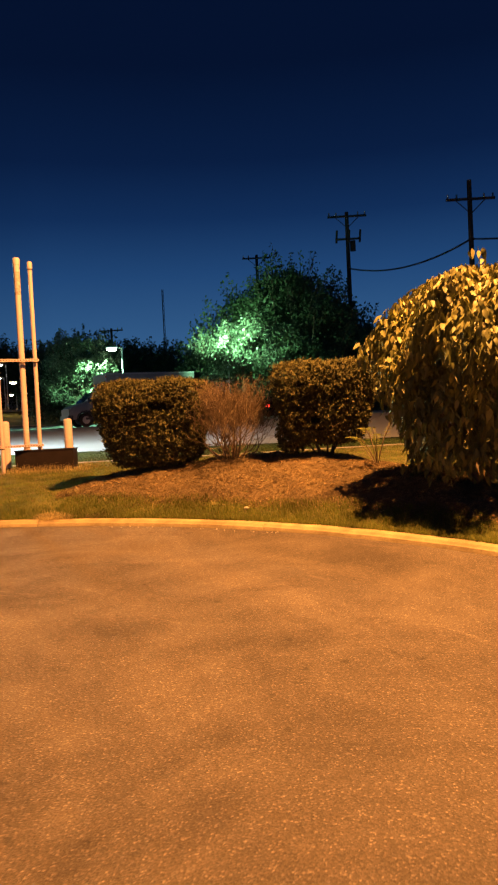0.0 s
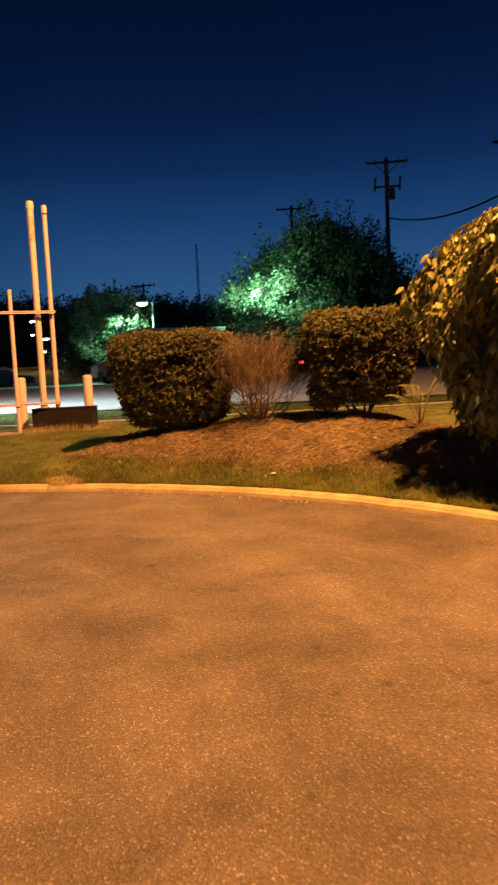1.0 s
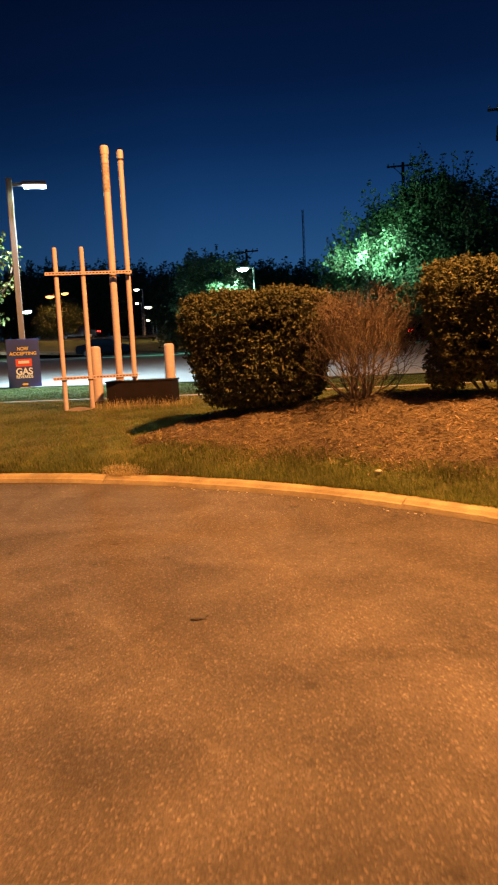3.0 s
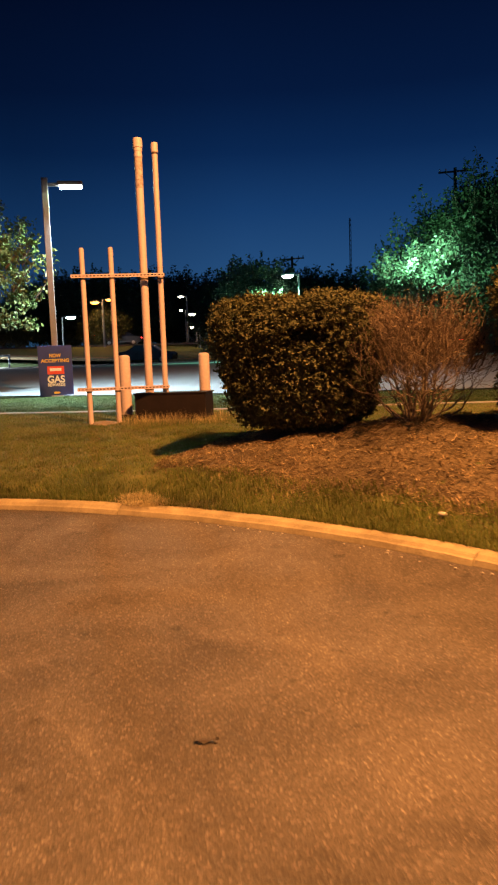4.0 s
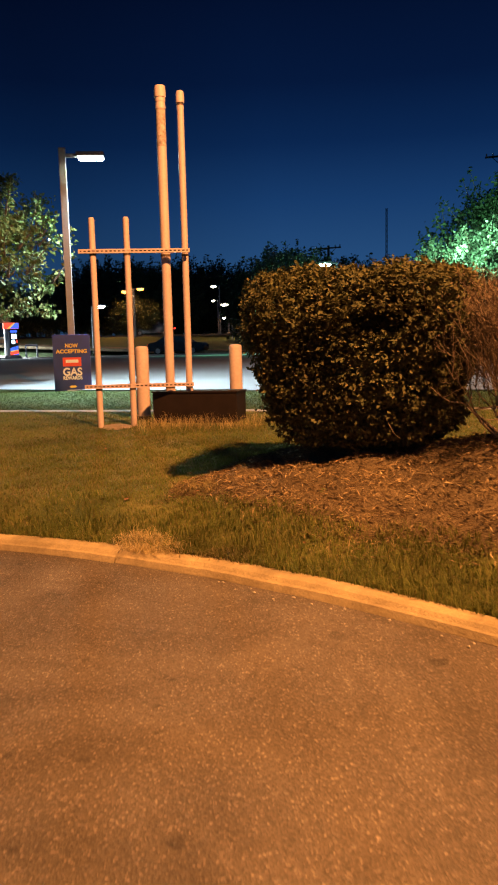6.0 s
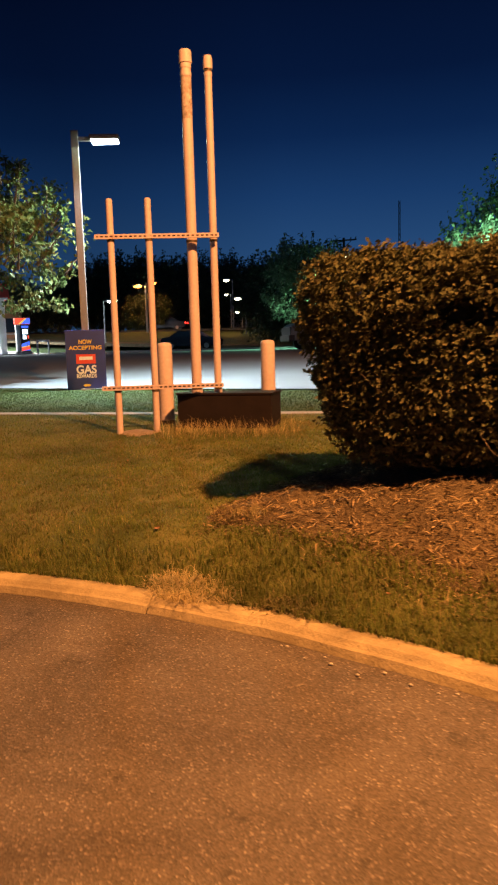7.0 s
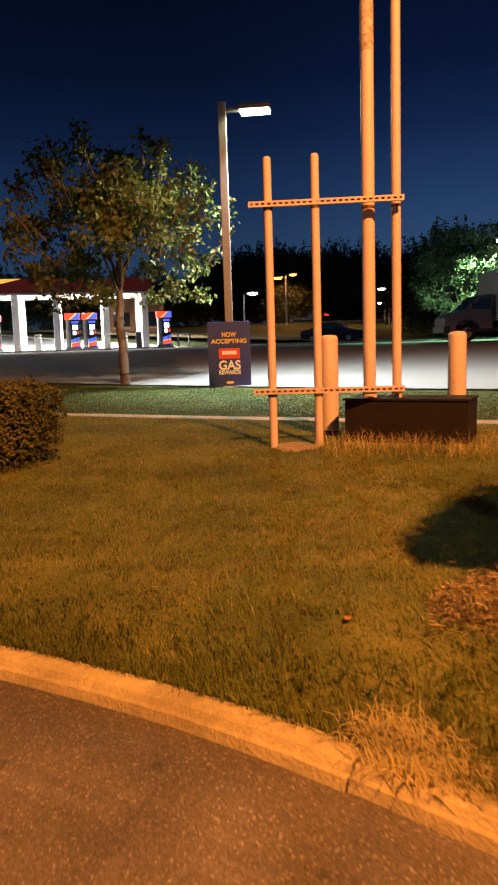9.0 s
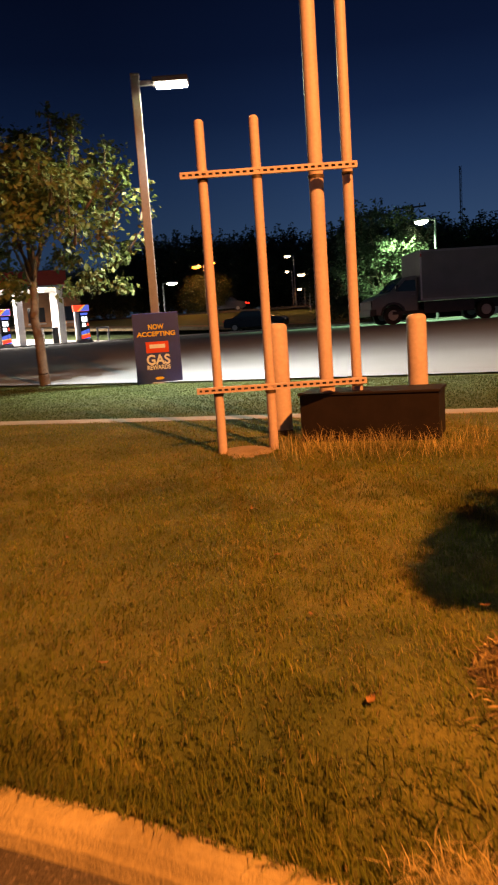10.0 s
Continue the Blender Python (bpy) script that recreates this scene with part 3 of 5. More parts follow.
H1 = (-3.42, 11.78)
H2 = (-0.63, 11.5)
hedge_a = clipped_hedge((*H1, gz(*H1) + 0.03), 1.72, 1.5, 1.40, 11, "sheared dark-green shrub with small leaves and a gap in its face", [(0.22, 0.98, 0.10), (0.38, 0.98, 0.08)], 4, count=125000, taper=0.74)
hedge_b = clipped_hedge((*H2, gz(*H2) + 0.03), 1.52, 1.45, 1.40, 23, "sheared dark-green shrub, thin and open towards its foot", [(-0.30, 1.04, 0.06), (-0.15, 0.55, 0.07)], 4, base_gap=0.20, count=95000, taper=0.70)


def low_growth(root, centre, size, count, seed):
    """Drooping leafy growth at the foot of a shrub."""
    rng = np.random.default_rng(seed)
    d = unit(rng.normal(size=(count, 3))) * rng.uniform(0.3, 1.0, (count, 1)) ** 0.5
    V, T = leaves_at(np.array(centre) + d * np.array(size), unit(d + np.array([0, -0.3, 0.3])), 0.042, rng, 0.4, 0.5, 0.6)
    arrays("low_growth", V, T, M_HEDGE, root, kind="stuff")


low_growth(hedge_b, (-0.50, -0.20, 0.34), (0.26, 0.34, 0.30), 3600, 41)
low_growth(hedge_a, (0.62, -0.10, 0.30), (0.22, 0.34, 0.16), 1300, 42)


def sapling(at, seed):
    """Arching shoots with leaflets in pairs along them."""
    rng = np.random.default_rng(seed)
    root = thing("sapling", at, "small yellow-green sapling with feathered leaves among the shrubs", "sapling", "shrubs in the mulch bed")
    base, way, out = [], [], []
    for i in range(9):
        a = rng.uniform(0, 2 * math.pi)
        lean = Vector((math.cos(a) * 0.5 - 0.15, math.sin(a) * 0.4 - 0.2, 1.0))
        p, d, seg = Vector((0, 0, -0.05)), lean.normalized(), []
        length = rng.uniform(1.0, 1.45)
        for k in range(10):
            q = p + d * (length / 10)
            seg.append((p.copy(), q.copy(), 0.008 * (1 - k / 12), 0.008 * (1 - (k + 1) / 12)))
            if k > 3:
                side = d.cross(Vector((0, 0, 1))).normalized()
                for sgn in (-1, 1):
                    for h in (0.2, 0.7):
                        base.append(p.lerp(q, h))
                        way.append((side * sgn + d * 0.5 - Vector((0, 0, 0.25))).normalized())
                        out.append(Vector((0, -0.4, 1.0)))
            p, d = q, (d + Vector((d.x * 0.16, d.y * 0.16, -0.02 - 0.012 * k))).normalized()
        V, T = limb_arrays(seg, 5)
        arrays("stem", V, T, M_TWIG, root)
    B, W, O = np.array(base), np.array(way), unit(np.array(out))
    L = rng.uniform(0.05, 0.085, (len(B), 1))
    V, T = quads(B, W * L, unit(np.cross(W, O)) * L * 0.17, O * 0.006)
    arrays("foliage", V, T, M_LUSH, root, kind="stuff")


sapling((0.14, 11.0, gz(0.14, 11.0) + 0.03), 77)
RB = (-9.85, 11.98)
clipped_hedge((*RB, gz(*RB)), 1.15, 1.15, 0.76, 31, "low rounded clipped shrub on the lawn", (), 0, base_gap=0.0, count=30000, taper=0.95)


def bare_shrub(at, seed):
    rng = np.random.default_rng(seed)
    root = thing("withered_shrub", at, "half-bare brown shrub with fanned woody stems", "shrub", "shrubs in the mulch bed")
    tips_all = []
    for i in range(34):
        a = i * 2.399 + rng.uniform(-0.3, 0.3)
        lean = 0.15 + 1.5 * rng.random() ** 0.8
        out, tp = [], []
        grown((0.07 * math.cos(a), 0.07 * math.sin(a), -0.06), (math.cos(a) * lean, math.sin(a) * lean, 1.0), rng.uniform(0.30, 0.46), rng.uniform(0.011, 0.020), rng, 4, out, tp, 0.7, (2, 4), 0.24, 0.72)
        held, kept = {tuple(out[0][0])}, []
        for o in out:
            if tuple(o[0]) in held and o[1].z < 1.28 and math.hypot(o[1].x - 0.05, o[1].y) < 0.74:
                kept.append(o)
                held.add(tuple(o[1]))
        out = kept or out[:1]
        V, T = limb_arrays(out, 4)
        arrays("stem", V, T, M_TWIG, root)
        tips_all += [(p, d) for p, d in tp if 0.45 < p.z < 1.26 and math.hypot(p.x - 0.05, p.y) < 0.72]
    P = np.array([p for p, _ in tips_all]); D = np.array([d for _, d in tips_all])
    m = 1500
    foot = P[rng.integers(0, len(P), m)] + rng.normal(size=(m, 3)) * 0.05
    top = foot + unit(np.stack([foot[:, 0] * 0.5, foot[:, 1] * 0.5, np.full(m, 0.7)], -1) + 0.25 * rng.normal(size=(m, 3))) * rng.uniform(0.10, 0.30, (m, 1))
    top[:, 2] = np.minimum(top[:, 2], 1.20 + 0.09 * rng.random(m))
    V, T = limb_arrays([(foot[i], top[i], 0.0042, 0.0018) for i in range(m)], 4)
    arrays("twig", V, T, M_BARELEAF, root, kind="stuff")
    P, D = np.concatenate([P, (foot + top) / 2, top]), np.concatenate([D, top - foot, top - foot])
    rep = 2
    P = np.repeat(P, rep, 0) + rng.normal(size=(len(P) * rep, 3)) * 0.03
    D = np.repeat(D, rep, 0)
    keep = rng.random(len(P)) < np.clip((P[:, 2] - 0.5) / 0.5, 0.04, 1)
    V, T = leaves_at(P[keep], D[keep] + np.array([0, 0, 0.4]), 0.026, rng, -0.3, 0.35, 0.6)
    arrays("foliage", V, T, M_BARELEAF, root, kind="stuff")
    return root


BB = (-2.12, 11.40)
bare_shrub((*BB, gz(*BB) + 0.04), 4)


def heart_leaf(curl):
    """One broad pointed leaf, hanging down from its stalk, 1 long."""
    prof = [(0.0, 0.0), (0.08, 0.10), (0.25, 0.19), (0.48, 0.175), (0.76, 0.075), (1.0, 0.0)]
    V, T = [], []
    for s, w in prof:
        y = -s
        zc = -curl * s * s
        V += [(-w, y, zc + 0.28 * w), (0, y, zc), (w, y, zc + 0.28 * w)]
    for i in range(len(prof) - 1):
        a, b = 3 * i, 3 * i + 3
        T += [(a, a + 1, b + 1), (a, b + 1, b), (a + 1, a + 2, b + 2), (a + 1, b + 2, b + 1)]
    return np.array(V), np.array(T)


def broad_shrub(at, seed):
    rng = np.random.default_rng(seed)
    root = thing("broadleaf_shrub", at, "tall dense shrub with large drooping yellow-green leaves", "shrub", "shrubs in the mulch bed")
    for i in range(14):
        a = rng.uniform(0, 2 * math.pi)
        out, tp = [], []
        grown((0.2 * math.cos(a), 0.2 * math.sin(a), -0.05), (0.3 * math.cos(a), 0.3 * math.sin(a), 1), 0.85, rng.uniform(0.02, 0.035), rng, 2, out, tp, 0.3, (2, 3), 0.3, 0.6)
        V, T = limb_arrays(out, 5)
        arrays("stem", V, T, M_TWIG, root)
    n = 22000
    th = rng.uniform(0, 2 * math.pi, n)
    zt = rng.random(n) ** 0.62
    rad = 1.22 * np.sqrt(np.clip(1 - (np.clip(zt - 0.56, 0, 1) / 0.47) ** 2, 0, 1)) * (0.74 + 0.31 * np.clip(zt / 0.6, 0, 1))
    rad = rad * (1 + 0.12 * np.sin(th * 5 + zt * 7) + 0.09 * np.sin(th * 9 - zt * 11) + 0.05 * np.sin(th * 17 + zt * 19))
    dep = np.where(rng.random(n) < 0.65, rng.uniform(0.88, 1.04, n), rng.uniform(0.3, 0.95, n))
    P = np.stack([np.cos(th) * rad * dep, np.sin(th) * rad * dep, 0.12 + zt * 2.62 * (0.92 + 0.08 * dep)], -1)
    # a few leading shoots above the dome
    shoots = []
    for sx, sy, sz in ((-1.05, -0.55, 2.38), (-0.15, -0.5, 2.92), (0.3, -0.3, 2.85), (-1.32, -0.1, 2.0), (-0.7, -0.8, 2.52), (0.1, -0.8, 2.72), (-0.8, 0.1, 2.5)):
        low = np.array([sx * 0.72, sy * 0.72, sz - 0.75])
        top = np.array([sx, sy, sz])
        V, T = limb_arrays([(low, (low + top) / 2 + 0.03, 0.010, 0.007), ((low + top) / 2 + 0.03, top, 0.007, 0.003)], 5)
        arrays("shoot", V, T, M_TWIG, root)
        for k in range(22):
            shoots.append(low + (top - low) * (0.3 + 0.7 * k / 21) + 0.045 * rng.normal(size=3))
    P = np.concatenate([P, np.array(shoots)])
    n = len(P)
    size = rng.uniform(0.08, 0.18, n)
    yaw = np.arctan2(P[:, 1], P[:, 0]) + math.pi / 2 + rng.normal(size=n) * 1.1
    tilt = rng.uniform(0.4, 1.9, n)
    roll = rng.normal(size=n) * 0.55
    lv = [heart_leaf(c) for c in (0.15, 0.3, 0.45, 0.05)]
    meshes = []
    for V, T in lv:
        ob = arrays("leaf", V, T, M_BIGLEAF, root)
        meshes.append(ob.data)
        bpy.data.objects.remove(ob)
    near = np.argsort(P[:, 1] + 0.35 * P[:, 0] - 0.25 * P[:, 2])[:280]
    single = np.zeros(n, bool)
    single[near] = True
    allV, allT, off = [], [], 0
    for i in range(n):
        m = Matrix.Translation(P[i]) @ Matrix.Rotation(yaw[i], 4, "Z") @ Matrix.Rotation(tilt[i], 4, "X") @ Matrix.Rotation(roll[i], 4, "Y") @ Matrix.Scale(size[i], 4)
        if single[i]:
            ob = new("leaf", meshes[i % 4])
            ob.parent = root
            ob.matrix_basis = m
        else:
            V, T = lv[i % 4]
            M = np.array(m)
            allV.append(V @ M[:3, :3].T + M[:3, 3])
            allT.append(T + off)
            off += len(V)
    arrays("foliage", np.concatenate(allV), np.concatenate(allT), M_BIGLEAF, root, kind="stuff")
    return root


BG = (1.52, 9.38)
broad_shrub((*BG, gz(*BG) - 0.03), 8).scale = (0.97, 0.97, 0.95)


def street_tree(at, height, width, trunk_h, seed, label, leaf_mat, leaf=0.10, count=26000, r0=0.10, category="tree", group="", depth=4, clumps=260, squash=1.0, conic=False, upshoot=0.0, loose=0.06, plumes=150):
    """A tapered trunk with forking limbs and a loose crown of leaf clumps."""
    rng = np.random.default_rng(seed)

    def crown_shape(zz):
        if conic:
            return min(1.0, (zz + 0.10) / 0.36) ** 0.6 * max(0.0, 1 - zz ** 2.0) ** 0.75
        return math.sqrt(max(0.0, 1 - ((zz - 0.42) / 0.62) ** 2))

    root = thing("tree", at, label, category, group)
    bm_l = []
    p, r = Vector((0, 0, -0.1)), r0
    for i in range(6):
        q = p + Vector((rng.normal() * 0.03, rng.normal() * 0.03, (trunk_h + 0.1) / 6))
        bm_l.append((p.copy(), q.copy(), r, r * 0.94))
        p, r = q, r * 0.94
    V, T = limb_arrays(bm_l, 10)
    arrays("trunk", V, T, M_BARK, root)
    ch = height - trunk_h
    limbs, tips = [], []
    top = p
    lead = []
    grown(top - Vector((0, 0, 0.1)), (0.03, 0.02, 1), ch * 0.55, r * 0.8, rng, 1, lead, tips, 0.2, (2, 3), 0.3, 0.5)
    limbs.append(lead)
    for i in range(9):
        a = i * 2.4 + rng.uniform(-0.4, 0.4)
        s = rng.uniform(0.35, 1.25)
        start = top + Vector((0, 0, -rng.uniform(0, 0.12) * ch + 0.02 * i * ch))
        one = []
        grown(start, (math.cos(a) * s, math.sin(a) * s, 0.9), ch * rng.uniform(0.26, 0.36), r * 0.5, rng, 3, one, tips, 0.35, (2, 3), 0.18, 0.68)
        limbs.append(one)
    # keep limbs inside the crown
    def inside(v, k=1.0):
        zz = (v.z - trunk_h * 0.9) / max(0.1, height - trunk_h * 0.9)
        if zz < 0 or zz > k:
            return False
        rr = width / 2 * crown_shape(zz)
        return math.hypot(v.x, v.y) < rr * k
    for one in limbs:
        one = [l for l in one if inside(l[1], 1.05)]
        if one:
            V, T = limb_arrays(one, 5)
            arrays("limb", V, T, M_BARK, root)
    tips = [t for t in tips if inside(t[0], 0.96)]
    centres = [np.array(t[0]) for t in tips]
    rng.shuffle(centres)
    centres = centres[:int(clumps * 0.5)]
    while len(centres) < clumps:
        zz = rng.random()
        rr = width / 2 * crown_shape(zz) * rng.uniform(0.35, 1.0)
        a = rng.uniform(0, 2 * math.pi)
        centres.append(np.array([rr * math.cos(a), rr * math.sin(a), trunk_h * 0.9 + zz * (height - trunk_h * 0.9)]))
    C = np.array(centres)
    per = count // len(C)
    cr = width * loose * rng.uniform(0.5, 1.4, len(C))
    P = np.repeat(C, per, 0) + np.clip(rng.normal(size=(len(C) * per, 3)), -1.7, 1.7) * np.repeat(cr, per)[:, None] * np.array([1, 1, 0.62])
    if upshoot:
        # leafy twigs standing out of the crown, mostly upwards
        many, per = plumes, 44
        zz = rng.uniform(0.25, 0.99, many)
        rr = width / 2 * np.array([crown_shape(v) for v in zz]) * rng.uniform(0.72, 1.0, many)
        aa = rng.uniform(0, 2 * math.pi, many)
        foot = np.stack([rr * np.cos(aa), rr * np.sin(aa), trunk_h * 0.9 + zz * (height - trunk_h * 0.9)], -1)
        rise = unit(np.stack([np.cos(aa) * (1.1 - zz), np.sin(aa) * (1.1 - zz), 0.55 + 0.6 * zz], -1) + 0.22 * rng.normal(size=(many, 3)))
        reach = (upshoot * rng.uniform(0.35, 1.0, many) ** 1.4)[:, None]
        V, T = limb_arrays([(foot[i] - rise[i] * 0.3, foot[i] + rise[i] * reach[i], 0.03, 0.008) for i in range(many)], 4)
        arrays("twig", V, T, M_BARK, root, kind="stuff")
        along = np.tile(np.linspace(-0.2, 1, per), many)[:, None]
        line = np.repeat(foot, per, 0) + np.repeat(rise * reach, per, 0) * along
        line = line + rng.normal(size=line.shape) * (0.04 + 0.14 * upshoot * np.clip(1 - along, 0, 1))
        P = np.concatenate([P, line])
    O = unit(P - np.array([0, 0, trunk_h + ch * 0.35]))
    V, T = leaves_at(P, O, leaf, rng, 0.35, 0.6, 0.9)
    arrays("crown", V, T, leaf_mat, root, kind="stuff")
    return root


TR = (-15.6, 19.25)
street_tree((*TR, gz(*TR)), 5.0, 4.6, 2.05, 3, "young street tree with green and yellowing leaves on the verge", M_TREELEAF, 0.12, 11500, 0.11, clumps=135, upshoot=0.6, loose=0.045, plumes=70)
# trees lit by a lot lamp and by the added fill spot
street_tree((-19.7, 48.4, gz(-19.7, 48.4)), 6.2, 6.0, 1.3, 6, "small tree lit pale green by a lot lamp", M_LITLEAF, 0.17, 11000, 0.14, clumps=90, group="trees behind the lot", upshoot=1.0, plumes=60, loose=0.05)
street_tree((-7.2, 42.2, gz(-7.2, 42.2)), 5.35, 6.0, 3.0, 9, "tree lit pale green by an added spot before its crown", M_LITLEAF, 0.17, 13000, 0.16, clumps=95, group="trees behind the lot", upshoot=0.9, plumes=60, loose=0.05)
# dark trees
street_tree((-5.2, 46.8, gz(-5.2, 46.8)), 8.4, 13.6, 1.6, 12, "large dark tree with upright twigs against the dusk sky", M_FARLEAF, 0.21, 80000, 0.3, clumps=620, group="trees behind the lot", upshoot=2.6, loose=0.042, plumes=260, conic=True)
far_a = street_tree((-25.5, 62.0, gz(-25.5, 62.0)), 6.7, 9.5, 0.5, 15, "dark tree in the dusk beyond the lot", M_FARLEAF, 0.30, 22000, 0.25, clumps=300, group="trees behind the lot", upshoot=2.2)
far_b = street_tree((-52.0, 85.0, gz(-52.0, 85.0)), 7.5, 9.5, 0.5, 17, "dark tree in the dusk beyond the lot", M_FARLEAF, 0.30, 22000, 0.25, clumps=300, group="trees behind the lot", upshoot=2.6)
far_rng = random.Random(4)
for az, dist, sc, src in ((-4, 62, 0.9, 0), (3, 60, 0.8, 1), (10, 66, 1.0, 0), (-11, 68, 0.75, 1), (-13.5, 66, 0.75, 0), (-16.2, 62, 0.8, 1), (-19.5, 66, 0.9, 0), (-18, 78, 0.8, 1), (-34.3, 80.5, 0.55, 0), (-25, 99, 1.15, 0), (-29.5, 101, 1.15, 1), (-33, 104, 1.2, 0), (-35.8, 96, 1.1, 1), (-38.5, 98, 1.15, 0), (-42, 90, 0.78, 0), (-44.5, 86, 0.70, 1), (-47.5, 86, 0.78, 0), (-51, 84, 0.82, 1), (-55, 88, 0.85, 0), (-59, 90, 0.8, 1), (-63, 92, 0.8, 0), (-67, 92, 0.9, 1), (-31, 112, 1.1, 0), (-27, 112, 1.0, 1)):
    fx2, fy2 = -3.0 + dist * math.sin(math.radians(az)), 7.0 + dist * math.cos(math.radians(az))
    m = pose(fx2, fy2, gz(fx2, fy2) - 0.05, 0, 0, far_rng.uniform(0, 360)) @ Matrix.Scale(sc, 4)
    c = copy_thing((far_a, far_b)[src], m)
    c.scale = (sc, sc, sc)

# ---- vent pipe rack ----
rack = thing("vent_pipe_rack", (0, 0, 0), "four cream-painted vent pipes held by two slotted steel bars", "pipe rack")
PIPES = {"A": (-7.752, 13.83, 3.29, 0.040), "B": (-7.362, 14.045, 3.29, 0.040), "C": (-7.03, 14.46, 4.85, 0.062), "D": (-6.785, 14.555, 4.77, 0.044)}
for k, (px, py, top, pr) in PIPES.items():
    low = gz(px, py) - 0.1 if k in "AB" else 0.9
    ob = tube_part("pipe", (px, py, low), (px, py, top), pr, M_PIPE, rack, seg=20)
    if k == "A" or k == "B":
        tube_part("pipe_cap", (px, py, top), (px, py, top + 0.02), pr * 0.96, M_PIPE, ob, pr * 0.7)
    else:
        tube_part("vent_cap", (px, py, top), (px, py, top + 0.11), pr * 1.24, M_PIPE, ob, pr * 1.22, 20, "capped vent head")
        tube_part("cap_rim", (px, py, top + 0.11), (px, py, top + 0.145), pr * 1.22, M_PIPE, ob, pr * 1.05)
        # dark ring that colours in the shaded gap below the cap
        tube_part("cap_gap_ring", (px, py, top - 0.035), (px, py, top + 0.004), pr * 1.03, M_BAND, ob, label="dark ring for the shaded gap under the cap")
        for z in ((top - 0.12, top - 0.03) if k == "C" else (top - 0.06,)):
            tube_part("collar", (px, py, z - 0.025), (px, py, z + 0.025), pr * 1.09, M_PIPE, ob)
        if k == "C":
            tube_part("peeling_paint", (px, py, top - 0.62), (px, py, top - 0.15), pr + 0.002, M_PEEL, ob, label="peeling patches of dark bare steel")
        tube_part("foot_collar", (px, py, 1.0), (px, py, 1.06), pr * 1.12, M_PIPE, ob)


def slotted_bar(x0, y0, x1, y1, z):
    """A slotted steel channel with a dark slot every 5 cm."""
    L, ang = math.hypot(x1 - x0, y1 - y0), math.atan2(y1 - y0, x1 - x0)
    bm = bmesh.new()
    hgt, dep, th = 0.052, 0.042, 0.004
    add_box(bm, (L, dep, th), (L / 2, dep / 2, hgt / 2 - th / 2))
    add_box(bm, (L, dep, th), (L / 2, dep / 2, -hgt / 2 + th / 2))
    nslot = int(L / 0.055)
    pitch = L / nslot
    for zz in (hgt / 2 - 0.0105, -hgt / 2 + 0.0105):
        add_box(bm, (L, th, 0.013), (L / 2, th / 2, zz))
    for i in range(nslot + 1):
        add_box(bm, (pitch * 0.42, th, hgt - 0.03), (min(L - 0.01, max(0.01, i * pitch)), th / 2, 0))
    ob = part("slotted_bar", bm, M_PIPE, rack)
    ob.matrix_basis = pose(x0, y0, z, 0, 0, math.degrees(ang))
    # plate behind the slots, its dark colour stands for shade in the channel
    bm = bmesh.new()
    add_box(bm, (L - 0.01, 0.004, hgt - 0.012), (L / 2, dep - 0.006, 0))
    part("bar_shade_plate", bm, M_BAND, ob, "dark plate standing for the shade inside the channel")
    return ob


for z in (2.875, 1.118):
    bar = slotted_bar(-7.87, 13.68, -6.645, 14.44, z)
for k, (px, py, top, pr) in PIPES.items():
    for z in (2.875, 1.118):
        tube_part("clamp", (px, py, z - 0.055), (px, py, z - 0.028), pr * 1.10, M_BAND, rack, label="dark pipe clamp")

# bollards
for px, py, h, tilt in ((-7.576, 14.60, 1.645, 0.0), (-6.566, 15.52, 1.645, 0.0)):
    b = thing("bollard", (px, py, gz(px, py) - 0.05), "cream-painted steel bollard with a domed top beside the vent pipes", "bollard", "bollards by the pipe rack")
    hh = h - gz(px, py) + 0.05
    bm = bmesh.new()
    prof = [(0.094, 0.0), (0.094, hh - 0.05), (0.090, hh - 0.025), (0.072, hh - 0.006), (0.04, hh), (0.0, hh + 0.003)]
    rows = [[bm.verts.new((r * math.cos(2 * math.pi * i / 24), r * math.sin(2 * math.pi * i / 24), z)) for i in range(24)] for r, z in prof[:-1]]
    tip = bm.verts.new((0, 0, prof[-1][1]))
    for r0, r1 in zip(rows, rows[1:]):
        for i in range(24):
            bm.faces.new((r0[i], r0[(i + 1) % 24], r1[(i + 1) % 24], r1[i]))
    for i in range(24):
        bm.faces.new((rows[-1][i], rows[-1][(i + 1) % 24], tip))
    part("post", bm, M_BOLLARD, b, smooth=True)
    tube_part("ground_collar", (0, 0, 0), (0, 0, 0.10), 0.108, M_BAND, b, 0.10, 20, "dark collar at the ground")

# brown box at the feet of the tall pipes
BX = thing("tank_box", (-6.65, 14.445, 0), "dark brown boarded box at the foot of the tall pipes", "box", rz=11)
bz = gz(-6.72, 14.6)
box_part("front_board", (1.19, 0.035, 1.0 - bz + 0.1), (0, 0.0, (1.0 + bz - 0.1) / 2), M_BOX, BX, bevel=0.006)
box_part("back_board", (1.19, 0.035, 1.0 - bz + 0.1), (0, 0.42, (1.0 + bz - 0.1) / 2), M_BOX, BX, bevel=0.006)
for s in (-1, 1):
    box_part("end_board", (0.035, 0.384, 1.0 - bz + 0.1), (s * 0.577, 0.21, (1.0 + bz - 0.1) / 2), M_BOX, BX, bevel=0.006)
box_part("lid", (1.22, 0.48, 0.022), (0, 0.21, 1.012), M_BOX, BX, bevel=0.005)

